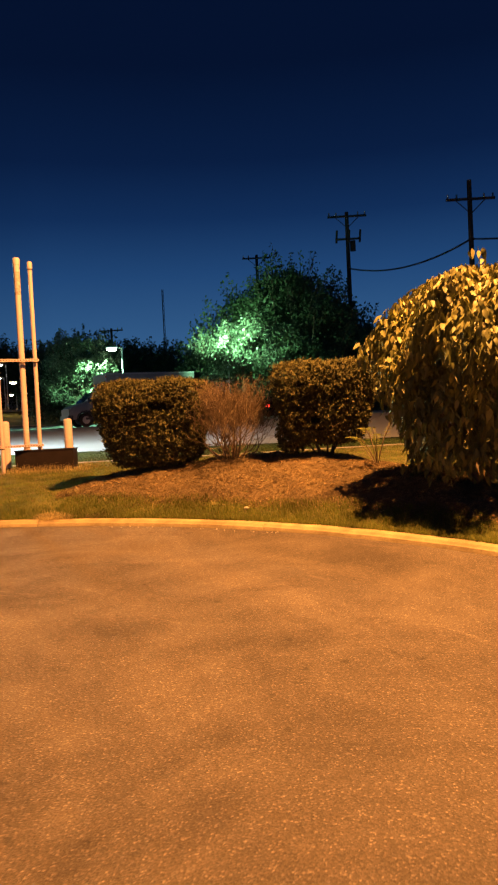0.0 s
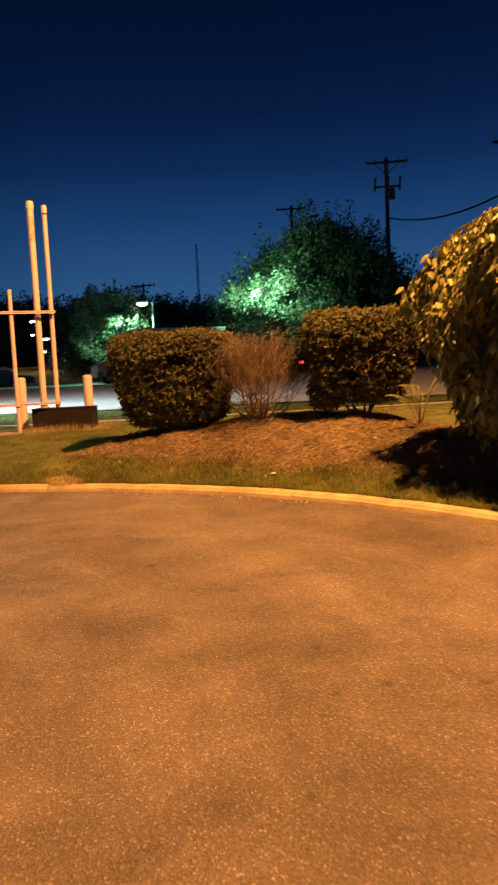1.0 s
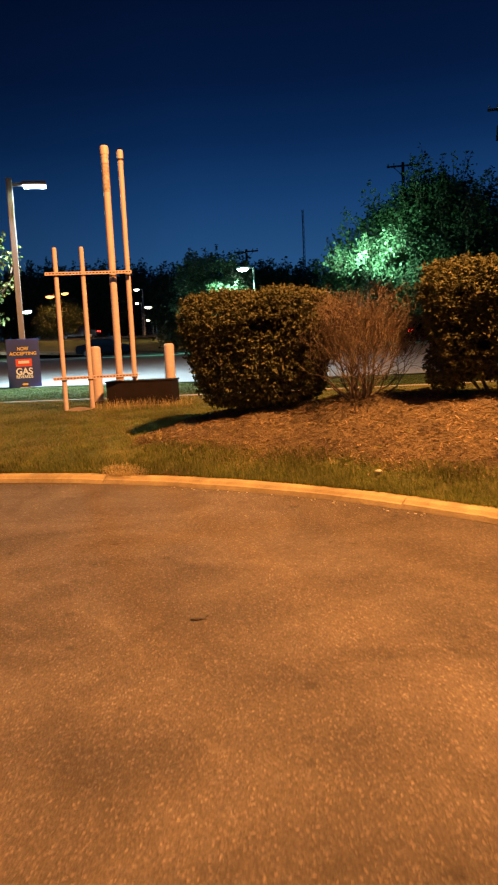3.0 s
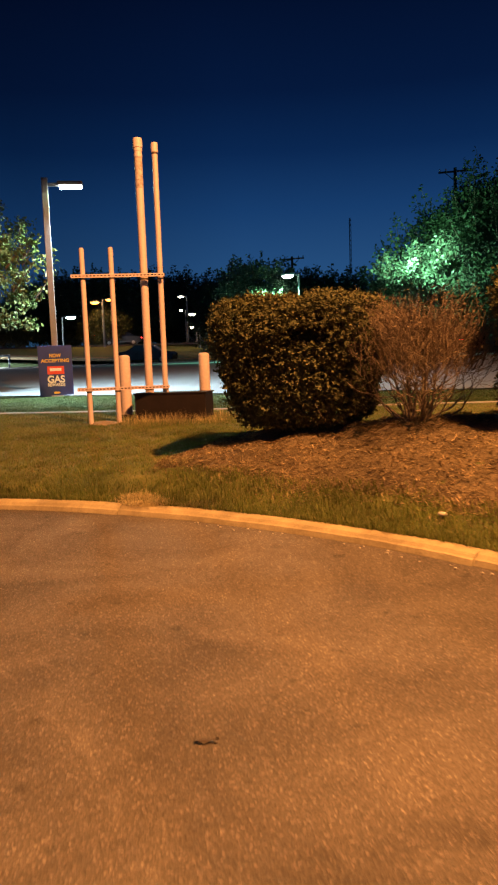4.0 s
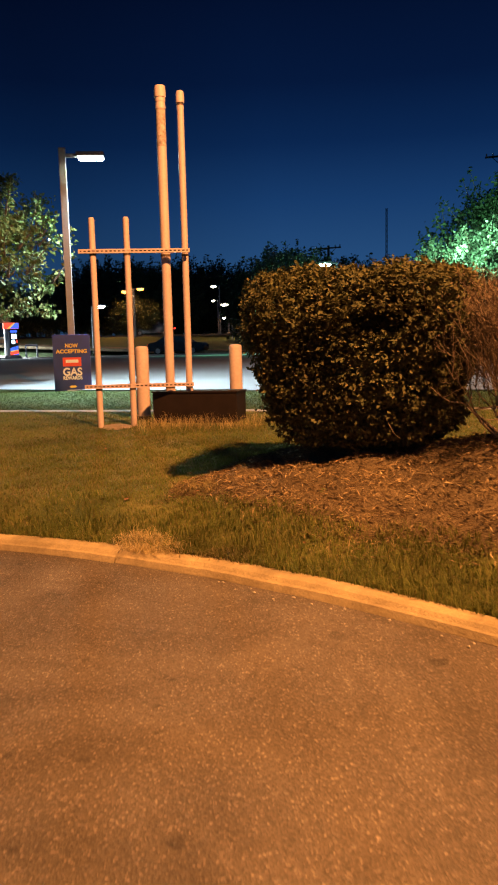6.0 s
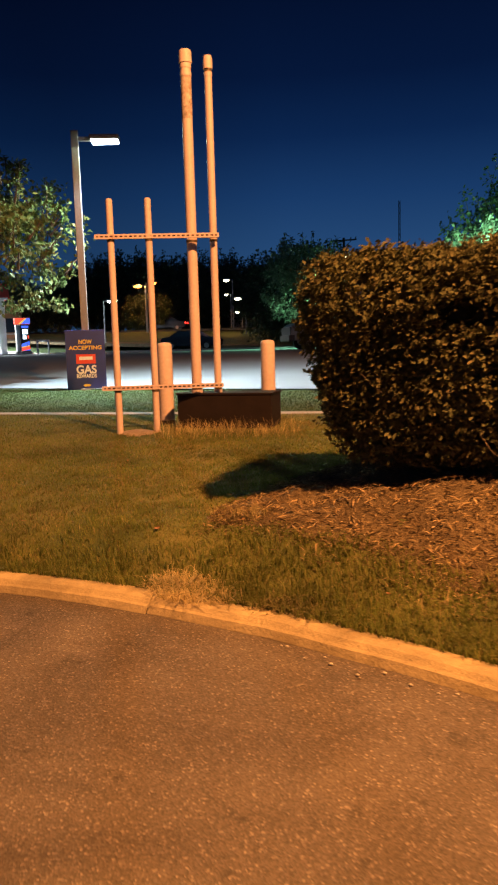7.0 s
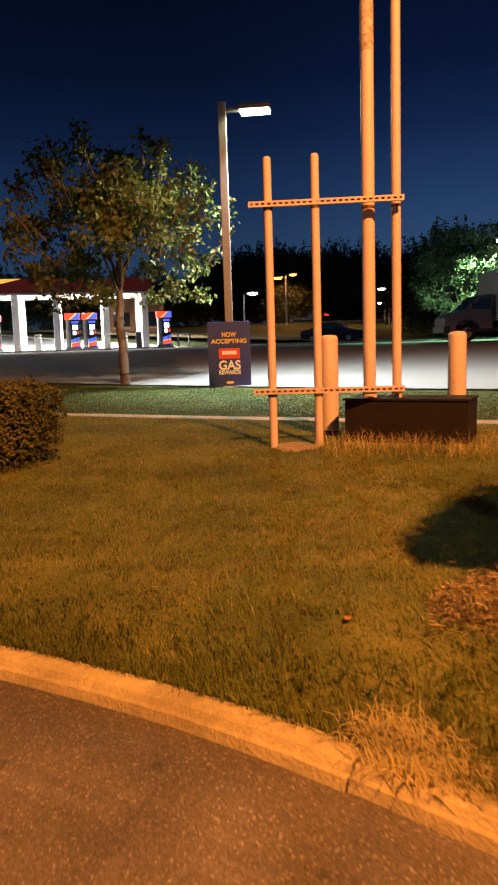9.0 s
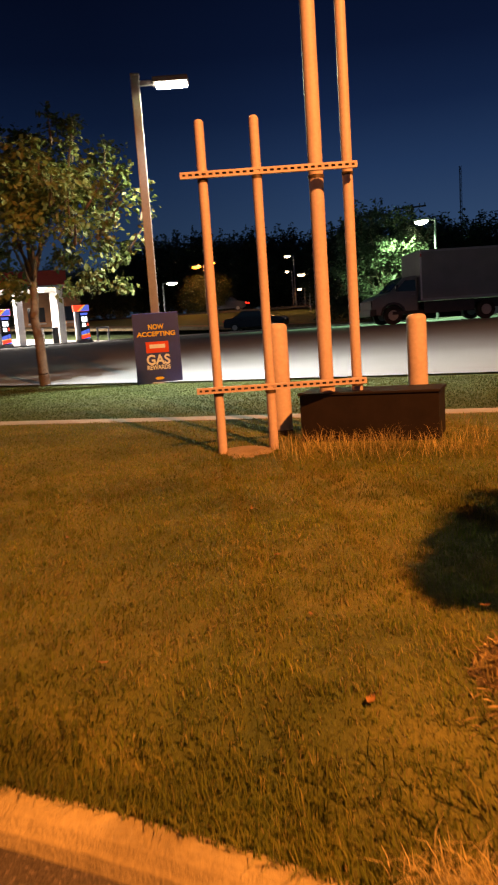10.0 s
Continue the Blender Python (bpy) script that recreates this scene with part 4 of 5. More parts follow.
# ---- lamp post with the sign ----
lamp = thing("lot_lamp", (-12.80, 19.45, gz(-12.8, 19.45)), "bronze square lamp post with a bright white lamp head", "lamp post")
lz = gz(-12.8, 19.45)
box_part("pole", (0.15, 0.15, 5.45), (0, 0, 5.45 / 2 - 0.1), M_POLE, lamp, (0, 0, 36), 0.012)
box_part("pole_base", (0.30, 0.30, 0.06), (0, 0, 0.0), M_CONCRETE, lamp, (0, 0, 36), 0.02)
box_part("pole_cap", (0.16, 0.16, 0.03), (0, 0, 5.365), M_POLE, lamp, (0, 0, 36), 0.008)
ha = math.radians(31)
hd = Vector((math.cos(ha), math.sin(ha), 0))
box_part("arm", (0.26, 0.08, 0.08), tuple(hd * 0.2 + Vector((0, 0, 5.22))), M_POLE, lamp, (0, 0, 31), 0.008)
head = box_part("lamp_head", (0.62, 0.34, 0.10), tuple(hd * 0.62 + Vector((0, 0, 5.23))), M_POLE, lamp, (0, 0, 31), 0.03)
box_part("led_panel", (0.54, 0.29, 0.05), tuple(hd * 0.63 + Vector((0, 0, 5.165))), M_LEDGLOW, head, (0, 0, 31), 0.01, "glowing white panel")


def text_part(words, size, at, material, parent, wide=1.0):
    cu = bpy.data.curves.new("lettering", "FONT")
    cu.body, cu.size, cu.align_x, cu.align_y, cu.extrude, cu.offset = words, size, "CENTER", "CENTER", 0.002, size * 0.03
    tmp = bpy.data.objects.new("lettering", cu)
    me = bpy.data.meshes.new_from_object(tmp)
    bpy.data.objects.remove(tmp)
    me.materials.clear()
    me.materials.append(material)
    ob = new("lettering", me)
    ob.parent = parent
    ob.matrix_basis = Matrix.Translation(at) @ Matrix.Rotation(math.pi / 2, 4, "X") @ Matrix.Diagonal((wide, 1, 1, 1))
    return ob


sign = thing("advertising_sign", (-12.735, 19.345, 0.73), "navy board on the lamp post with yellow and white lettering", "sign", rz=36.5)
box_part("board", (0.83, 0.02, 1.27), (0, 0, 0.635), M_SIGN, sign, bevel=0.004)
text_part("NOW", 0.125, (0, -0.014, 1.016), M_YELLOW, sign, 0.85)
text_part("ACCEPTING", 0.115, (0, -0.014, 0.89), M_YELLOW, sign, 1.1)
box_part("logo_patch", (0.41, 0.006, 0.20), (0, -0.013, 0.655), M_RED, sign, label="orange-red logo block")
box_part("logo_bar", (0.28, 0.004, 0.07), (0, -0.018, 0.67), M_WHITE, sign, label="pale bar on the logo block")
text_part("GAS", 0.245, (0, -0.014, 0.42), M_WHITE, sign, 0.94)
text_part("REWARDS", 0.11, (0, -0.014, 0.286), M_WHITE, sign, 0.84)
profile_part("emblem", [(-0.085, 0.09), (-0.05, 0.115), (0.05, 0.115), (0.085, 0.09), (0.05, 0.065), (-0.05, 0.065)], -0.018, -0.012, M_YELLOW, sign, label="small yellow emblem")


def lot_lamp(at, h, face, label, glow_mat, head_l=0.7, group="far lamps", r=0.07, mat_pole=None):
    root = thing("street_lamp", (at[0], at[1], gz(*at)), label, "street lamp", group)
    tube_part("pole", (0, 0, -0.1), (0, 0, h), r, mat_pole or M_STEEL, root, r * 0.7, 10)
    d = Vector((math.cos(face), math.sin(face), 0))
    tube_part("arm", (0, 0, h - 0.06), tuple(d * 0.45 + Vector((0, 0, h))), 0.035, mat_pole or M_STEEL, root, seg=8)
    hd = box_part("lamp_head", (head_l, 0.3, 0.12), tuple(d * (0.3 + head_l / 2) + Vector((0, 0, h + 0.03))), mat_pole or M_STEEL, root, (0, 0, math.degrees(face)), 0.03)
    # lens swollen so its glowing shape stands in for bloom round the lamp
    bm = bmesh.new()
    bmesh.ops.create_uvsphere(bm, u_segments=16, v_segments=10, radius=0.5)
    bmesh.ops.transform(bm, matrix=pose(*(d * (0.3 + head_l / 2) + Vector((0, 0, h - 0.08))), 0, 0, math.degrees(face)) @ Matrix.Diagonal((head_l * 0.9, 0.34, 0.30, 1)), verts=bm.verts)
    part("lamp_lens", bm, glow_mat, hd, smooth=True)
    return root


lot_lamp((-16.1, 46.9), 5.1, math.radians(180), "steel lot lamp shining on the tree beside it", M_GREENGLOW, 0.8)
# added post inside the crown, unseen, to go with the fill spot
lot_lamp((-8.2, 42.6), 4.6, math.radians(250), "steel lot lamp added unseen among the leaves", M_GREENGLOW, 0.3)
lot_lamp((-40.2, 55.4), 3.85, math.radians(20), "white lot lamp beyond the filling station", M_GREENGLOW, 0.9)
lot_lamp((-46.0, 69.7), 4.7, math.radians(200), "orange street lamp on the far road", M_SODGLOW, 0.95, r=0.09)
lot_lamp((-45.95, 69.75), 4.95, math.radians(20), "orange street lamp on the far road", M_SODGLOW, 0.8, r=0.09)
lot_lamp((-40.9, 78.7), 5.3, math.radians(200), "far white street lamp", M_PALEGLOW, 0.7)
lot_lamp((-35.0, 70.2), 3.4, math.radians(200), "far yellowish street lamp", M_PALEGLOW, 0.8)
lot_lamp((-33.0, 88.0), 6.3, math.radians(200), "far white street lamp", M_PALEGLOW, 0.6)
for lx, ly, lh in ((-33.6, 92.0, 6.9), (-33.0, 87.0, 5.2), (-31.6, 84.0, 3.9), (-44.0, 84.0, 4.0), (-40.5, 80.0, 1.9), (-38.6, 80.0, 2.0)):
    lot_lamp((lx, ly), lh, math.radians(200), "far white street lamp", M_PALEGLOW, 0.45)

# the lamp that lights the turning area stands outside the view
near = thing("sodium_lamp", (5.4, 8.5, gz(5.4, 8.5)), "tall lot lamp with an orange sodium head", "lamp post")
tube_part("pole", (0, 0, -0.2), (0, 0, 10.4), 0.10, M_POLE, near, 0.07)
tube_part("arm", (0, 0, 10.35), (-3.1, -0.25, 10.6), 0.045, M_POLE, near)
nh = box_part("lamp_head", (0.8, 0.36, 0.2), (-3.4, -0.3, 10.62), M_POLE, near, bevel=0.05)

# ---- box truck ----
tz = gz(-13, 37) + 0.03
truck = thing("box_truck", (-14.6, 36.55, tz), "white box truck with a dark chassis parked on the lot", "truck", rz=36)
# x runs back along the truck from the front axle, y away from the near side
box_part("cargo_box", (5.0, 2.5, 1.90), (1.02 + 2.5, 1.05, 0.84 + 0.95), M_TRUCK, truck, bevel=0.03)
for yy in (-0.206, 2.306):
    box_part("roof_rail", (5.02, 0.02, 0.08), (3.52, yy, 2.71), M_GREY, truck)
    box_part("floor_rail", (5.02, 0.02, 0.10), (3.52, yy, 0.88), M_GREY, truck)
box_part("corner_post", (0.06, 0.03, 1.8), (1.05, -0.212, 1.79), M_WHITE, truck)
box_part("marker_lamp", (0.05, 0.02, 0.10), (1.05, -0.235, 2.55), M_RED, truck)
box_part("chassis", (5.6, 0.8, 0.36), (3.0, 1.05, 0.62), M_BLACK, truck)
box_part("side_skirt", (2.0, 0.3, 0.46), (2.2, 0.12, 0.58), M_BLACK, truck, bevel=0.01)
cab = profile_part("cab", [(1.0, 0.38), (1.0, 1.80), (0.85, 1.82), (0.45, 1.78), (-0.10, 1.24), (-0.62, 1.10), (-0.80, 0.98), (-0.84, 0.42), (-0.46, 0.40), (-0.38, 0.60), (-0.20, 0.74), (0.0, 0.78), (0.20, 0.74), (0.38, 0.60), (0.46, 0.40)], 0.09, 2.01, M_TRUCK, truck, 0.02)
profile_part("side_window", [(0.10, 1.26), (0.50, 1.66), (0.90, 1.67), (0.92, 1.24)], 0.072, 0.092, M_GLASS, cab)
profile_part("side_window", [(0.10, 1.26), (0.50, 1.66), (0.90, 1.67), (0.92, 1.24)], 2.008, 2.028, M_GLASS, cab)
box_part("windscreen", (0.75, 1.62, 0.02), (0.175, 1.05, 1.525), M_GLASS, cab, (0, -43.5, 0), 0.0)
box_part("door_seam", (0.012, 0.012, 0.95), (0.96, 0.084, 0.93), M_BLACK, cab)
box_part("door_handle", (0.13, 0.02, 0.03), (0.82, 0.075, 1.12), M_GREY, cab)
box_part("mirror", (0.10, 0.16, 0.24), (0.12, -0.08, 1.38), M_BLACK, cab, bevel=0.02)
box_part("grille", (0.06, 1.84, 0.34), (-0.835, 1.05, 0.79), M_BLACK, truck, bevel=0.01)
for yy in (0.30, 1.80):
    box_part("headlight", (0.06, 0.32, 0.22), (-0.82, yy, 0.86), M_GLASS, truck, bevel=0.02)
box_part("bumper", (0.26, 1.98, 0.26), (-0.80, 1.05, 0.50), M_BLACK, truck, bevel=0.03)
for yy in (0.08, 2.02):
    profile_part("wheel_arch", [(0.52, 0.38), (0.44, 0.66), (0.24, 0.82), (0.0, 0.87), (-0.24, 0.82), (-0.44, 0.66), (-0.52, 0.38), (-0.46, 0.38), (-0.38, 0.60), (-0.20, 0.74), (0.0, 0.78), (0.20, 0.74), (0.38, 0.60), (0.46, 0.38)], yy - 0.012, yy + 0.012, M_BLACK, truck)
box_part("sill_panel", (1.5, 0.03, 0.12), (0.72, 0.083, 0.44), M_BLACK, truck)
for wx, ys in ((0.0, (0.22, 1.88)), (3.75, (0.26, 1.84))):
    for wy in ys:
        w = tube_part("wheel", (wx, wy - 0.12, 0.36), (wx, wy + 0.12, 0.36), 0.36, M_TYRE, truck, seg=28)
        tube_part("rim", (wx, wy - 0.13, 0.36), (wx, wy + 0.13, 0.36), 0.20, M_GREY, w, seg=20)

# ---- filling station ----
fe, fn = Vector((0.645, 0.764, 0)), Vector((-0.764, 0.645, 0))
FA = math.degrees(math.atan2(0.764, 0.645))
fz = 1.30
st = thing("filling_station_canopy", (-49.1, 40.4, fz), "flat filling-station canopy on white columns with a red fascia", "canopy", rz=FA)
box_part("soffit", (22.0, 8.0, 0.25), (-1.5, 3.4, 4.25), M_WHITE, st, bevel=0.02)
box_part("fascia", (18.0, 0.10, 1.05), (0.55, -0.66, 4.62), M_RED, st, bevel=0.02)
box_part("fascia_edge", (22.1, 0.14, 0.14), (-1.5, -0.66, 4.06), M_WHITE, st)
box_part("fascia_end", (0.10, 8.1, 1.05), (9.58, 3.4, 4.62), M_RED, st, bevel=0.02)
profile_part("fascia_stripe", [(-8.9, 4.12), (-3.6, 4.12), (0.6, 5.12), (-2.0, 5.12), (-8.9, 5.12)], -0.73, -0.715, M_PANELGLOW_Y, st, label="yellow slanted stripe")
profile_part("fascia_panel", [(-8.9, 4.12), (-5.2, 4.12), (-2.6, 5.12), (-8.9, 5.12)], -0.75, -0.735, M_PANELGLOW_B, st, label="blue panel with a slanted edge")
for cx in (-6.2, -3.0, 0.0, 2.8, 6.3, 9.1):
    for cy in (0.0, 6.4):
        c = box_part("column", (0.46, 0.42, 4.15), (cx, cy, 2.07), M_WHITE, st, bevel=0.03)
for i, cx in enumerate((-4.6, -0.2, 4.2, 8.0)):
    for cy in (1.6, 5.2):
        box_part("canopy_lamp", (0.7, 0.7, 0.06), (cx, cy, 4.10), M_CANGLOW, st)
for cx in (-2.5, 5.5):
    data = bpy.data.lights.new("canopy_light", "AREA")
    data.shape, data.size, data.size_y, data.energy, data.color = "RECTANGLE", 7.0, 4.0, 5200, CANOPY
    ob = new("canopy_light", data)
    ob.matrix_world = Matrix.Translation(Vector((-49.1, 40.4, fz)) + fe * cx + fn * 3.2 + Vector((0, 0, 4.0)))
    tagged(ob, "light of the canopy lamps", "light", kind="structure")
ribs = thing("pump_island", (-49.1, 40.4, fz), "pale concrete apron and islands under the canopy", "pump island", rz=FA, kind="structure")
box_part("apron", (24, 10.0, 0.16), (-1.0, 3.4, 0.06), M_CONCRETE, ribs)


def fuel_pump(x, y):
    p = Vector((-49.1, 40.4, fz + 0.12)) + fe * x + fn * y
    r = thing("fuel_pump", tuple(p), "fuel pump with a red and blue header and a lit screen", "fuel pump", "pumps under the canopy", FA)
    box_part("plinth", (1.15, 0.8, 0.16), (0, 0, 0.08), M_CONCRETE, r, bevel=0.02)
    box_part("body", (0.62, 0.55, 2.0), (0.16, 0, 1.14), M_BLACK, r, bevel=0.03)
    box_part("side_panel", (0.17, 0.57, 2.0), (-0.40, 0, 1.14), M_WHITE, r, bevel=0.02)
    box_part("side_panel", (0.12, 0.57, 2.0), (-0.245, 0, 1.14), M_GREY, r, bevel=0.01, label="grey steel strip")
    box_part("header", (1.10, 0.62, 0.44), (0, 0, 2.36), M_PANELGLOW_R, r, bevel=0.03)
    profile_part("header_panel", [(-0.10, 2.15), (0.54, 2.15), (0.54, 2.57), (0.32, 2.57)], -0.325, -0.313, M_PANELGLOW_B, r)
    profile_part("header_stripe", [(-0.30, 2.15), (-0.10, 2.15), (0.32, 2.57), (0.20, 2.57)], -0.325, -0.313, M_PANELGLOW_Y, r)
    box_part("screen", (0.36, 0.02, 0.34), (0.16, -0.28, 1.58), M_SCREEN, r)
    box_part("card_reader", (0.12, 0.03, 0.22), (0.38, -0.285, 1.2), M_PANELGLOW_R, r)
    box_part("keypad", (0.26, 0.02, 0.26), (0.12, -0.28, 1.18), M_SCREEN, r)
    box_part("price_panel", (0.5, 0.02, 0.16), (0.16, -0.28, 1.94), M_PANELGLOW_B, r)
    profile_part("lower_panel", [(-0.14, 0.20), (0.46, 0.20), (0.46, 0.90), (-0.14, 0.70)], -0.292, -0.278, M_PANELGLOW_B, r)
    profile_part("lower_stripe", [(-0.14, 0.18), (0.46, 0.30), (0.46, 0.52), (-0.14, 0.42)], -0.306, -0.294, M_PANELGLOW_R, r)
    profile_part("lower_trim", [(-0.14, 0.42), (0.46, 0.52), (0.46, 0.60), (-0.14, 0.48)], -0.306, -0.294, M_PANELGLOW_Y, r)
    for s in (-0.1, 0.1):
        tube_part("hose", (0.30 + s, -0.30, 1.9), (0.36 + s, -0.36, 0.5), 0.022, M_BLACK, r, seg=6)


for px in (-1.6, 3.9, 5.1, 10.5):
    fuel_pump(px, 0.2)
for bx in (1.4, 7.6, 8.6):
    p = Vector((-49.1, 40.4, fz + 0.12)) + fe * bx + fn * 0.4
    w = thing("waste_bin", tuple(p), "pale squeegee and waste bin between the pumps", "bin", "bins under the canopy", FA)
    box_part("body", (0.42, 0.42, 1.0), (0, 0, 0.5), M_WHITE if bx != 8.6 else M_BLACK, w, bevel=0.04)
    box_part("lid", (0.46, 0.46, 0.14), (0, 0, 1.07), M_GREY if bx != 8.6 else M_BLACK, w, bevel=0.04)
for bx in (-8.0, 11.9):
    p = Vector((-49.1, 40.4, fz + 0.1)) + fe * bx
    w = thing("hoop_guard", tuple(p), "white steel hoop guarding the pump island", "guard rail", "hoops at the pumps", FA)
    for s in (-0.4, 0.4):
        tube_part("leg", (s, 0, -0.05), (s, 0, 0.9), 0.07, M_WHITE, w)
    tube_part("top_rail", (-0.45, 0, 0.92), (0.45, 0, 0.92), 0.07, M_WHITE, w)

store = thing("shop_building", (-55.2, 58.0, gz(-55.2, 58.0) - 0.2), "low orange-brick shop behind the filling station", "building", rz=FA)
box_part("wall", (5.4, 8, 3.4), (0, 4, 1.7), M_BRICK, store)
box_part("roof", (5.9, 8.6, 0.4), (0, 4, 3.6), M_BLACK, store, bevel=0.03)
for i in range(2):
    wdw = box_part("window", (1.5, 0.08, 1.3), (-1.3 + i * 2.6, -0.03, 1.5), M_GLASS, store)
    box_part("sill", (1.6, 0.14, 0.1), (-1.3 + i * 2.6, -0.06, 0.7), M_CONCRETE, wdw)

# pale building far behind the shrubs
pb = thing("pale_building", (-13.4, 60.0, gz(-13.4, 60) - 0.2), "pale flat-roofed building far behind the lot", "building")
box_part("wall", (7.5, 8, 3.4), (0, 4, 1.7), M_PALEWALL, pb)
box_part("roof", (7.8, 8.3, 0.25), (0, 4, 3.5), M_BLACK, pb)
for i in range(2):
    box_part("window", (1.6, 0.08, 1.1), (-1.8 + i * 3.4, -0.03, 1.7), M_GLASS, pb)
gb = thing("pale_building", (-50.0, 97.0, gz(-50, 97) - 0.2), "grey building among far trees", "building")
box_part("wall", (9, 8, 6.0), (0, 4, 3.0), M_PALEWALL, gb)
box_part("roof", (9.4, 8.4, 0.3), (0, 4, 6.1), M_BLACK, gb)
for i in range(3):
    box_part("window", (1.4, 0.08, 1.3), (-2.8 + i * 2.8, -0.03, 3.6), M_GLASS, gb)


def parked_car(x, y, rz, label, lights=True):
    r = thing("car", (x, y, gz(x, y) + 0.05), label, "car", "parked cars", rz)
    profile_part("body", [(-2.15, 0.28), (-2.2, 0.62), (-2.05, 0.86), (-1.2, 0.94), (-0.55, 1.38), (0.75, 1.42), (1.5, 0.98), (2.1, 0.90), (2.2, 0.6), (2.15, 0.28)], -0.86, 0.86, M_CARPAINT, r, 0.05)
    for s in (-0.865, 0.865):
        profile_part("side_window", [(-1.0, 0.96), (-0.5, 1.31), (0.7, 1.35), (1.2, 0.99)], s - 0.008, s + 0.008, M_GLASS, r)
    for wx in (-1.35, 1.35):
        for wy in (-0.75, 0.75):
            w = tube_part("wheel", (wx, wy - 0.11, 0.30), (wx, wy + 0.11, 0.30), 0.32, M_TYRE, r, seg=20)
            tube_part("rim", (wx, wy - 0.12, 0.30), (wx, wy + 0.12, 0.30), 0.19, M_GREY, w, seg=14)
    for wy in (-0.62, 0.62):
        box_part("tail_lamp", (0.06, 0.3, 0.14), (2.19, wy, 0.76), M_REDGLOW if lights else M_RED, r)
        box_part("headlight", (0.06, 0.3, 0.14), (-2.19, wy, 0.68), M_PALEGLOW if lights else M_GLASS, r)
    return r


parked_car(-31.5, 54.5, 195, "dark parked car with unlit lamps beyond the lot", False)
parked_car(-46.5, 74.0, 20, "dark car on the far road with red tail lamps")
parked_car(-7.2, 52.6, 255, "dark parked car with red tail lamps behind the shrubs")
parked_car(-4.6, 52.9, 260, "dark parked car with red tail lamps behind the shrubs")

# red signals and small lights of the far road
for x, y, z, m_, s in ((-55.9, 82.2, 5.0, M_REDGLOW, 0.45), (-54.6, 82.8, 5.15, M_REDGLOW, 0.45), (-53.4, 83.0, 4.6, M_REDGLOW, 0.3), (-10.2, 56.5, 4.75, M_SODGLOW, 0.22)):
    sg = thing("road_signal", (x, y, gz(x, y)), "small lit signal on a thin post by the far road", "signal", "far signals")
    tube_part("post", (0, 0, -0.1), (0, 0, z - gz(x, y)), 0.06, M_WOODPOLE, sg, seg=8)
    hd2 = box_part("housing", (s * 1.3, s * 0.8, s * 1.3), (0, 0, z - gz(x, y)), M_BLACK, sg, bevel=0.02)
    box_part("lens", (s, s * 0.1, s), (0, -s * 0.44, z - gz(x, y)), m_, hd2)


# ---- utility poles, wires and mast ----
def utility_pole(x, y, top, label, arms=(0.3,), rz=8, gear=False):
    g = gz(x, y)
    r = thing("utility_pole", (x, y, g), label, "utility pole", "utility poles", rz)
    h = top - g
    tube_part("pole", (0, 0, -0.5), (0, 0, h), 0.17, M_WOODPOLE, r, 0.12, 12)
    for a in arms:
        arm = box_part("crossarm", (2.5, 0.11, 0.13), (0, -0.14, h - a), M_WOODPOLE, r, bevel=0.01)
        for s in (-1.15, -0.7, 0.7, 1.15):
            tube_part("insulator", (s, -0.14, h - a + 0.06), (s, -0.14, h - a + 0.26), 0.05, M_GREY, arm, seg=8)
        for s in (-1, 1):
            tube_part("brace", (0, -0.14, h - a - 0.75), (s * 0.75, -0.14, h - a - 0.05), 0.025, M_WOODPOLE, arm, seg=6)
    if gear:
        box_part("gear_arm", (1.6, 0.10, 0.12), (0, -0.14, h - 1.75), M_WOODPOLE, r)
        for s in (-0.75, 0.05, 0.75):
            tube_part("fuse_holder", (s, -0.2, h - 2.0), (s + 0.06, -0.25, h - 1.2), 0.07, M_WOODPOLE, r, seg=8)
        tube_part("transformer", (0.32, 0, h - 2.5), (0.32, 0, h - 1.85), 0.18, M_WOODPOLE, r)
    return r


UP1, UP2, UP0 = (-1.2, 49.0, 14.3), (5.35, 40.2, 13.05), (-9.6, 65.0, 15.5)
utility_pole(*UP1, "tall dark timber utility pole with a crossarm and fuse gear", (0.3,), 8, True)
utility_pole(*UP2, "tall dark timber utility pole with a long crossarm", (1.0,), 8)
utility_pole(*UP0, "far dark timber utility pole with a crossarm", (0.3,), 8)
utility_pole(-26.5, 74.0, 11.2, "far dark timber utility pole with a crossarm", (0.25,), 5)
utility_pole(-61.8, 90.3, 13.8, "far dark timber utility pole with a crossarm", (0.3, 1.2), -30)


def wire(p, q, sag, r=0.035):
    cu = bpy.data.curves.new("overhead_wire", "CURVE")
    cu.dimensions, cu.bevel_depth, cu.bevel_resolution = "3D", r, 1
    sp = cu.splines.new("POLY")
    sp.points.add(24)
    for i in range(25):
        t = i / 24
        v = Vector(p).lerp(Vector(q), t)
        sp.points[i].co = (v.x, v.y, v.z - sag * 4 * t * (1 - t), 1)
    tmp = bpy.data.objects.new("overhead_wire", cu)
    me = bpy.data.meshes.new_from_object(tmp)
    bpy.data.objects.remove(tmp)
    me.materials.clear()
    me.materials.append(M_WOODPOLE)
    tagged(new("overhead_wire", me), "dark overhead cable sagging between utility poles", "cable", "overhead wires")


wire((UP1[0], UP1[1], UP1[2] - 3.6), (UP2[0], UP2[1], UP2[2] - 3.0), 0.7, 0.05)
wire((UP2[0], UP2[1], UP2[2] - 3.0), (14.0, 33.0, 9.6), 0.5, 0.05)
wire((-26.5, 74.0, 10.9), (-61.8, 90.3, 13.2), 1.1, 0.04)
wire((-26.5, 74.0, 10.0), (-61.8, 90.3, 12.2), 1.1, 0.04)

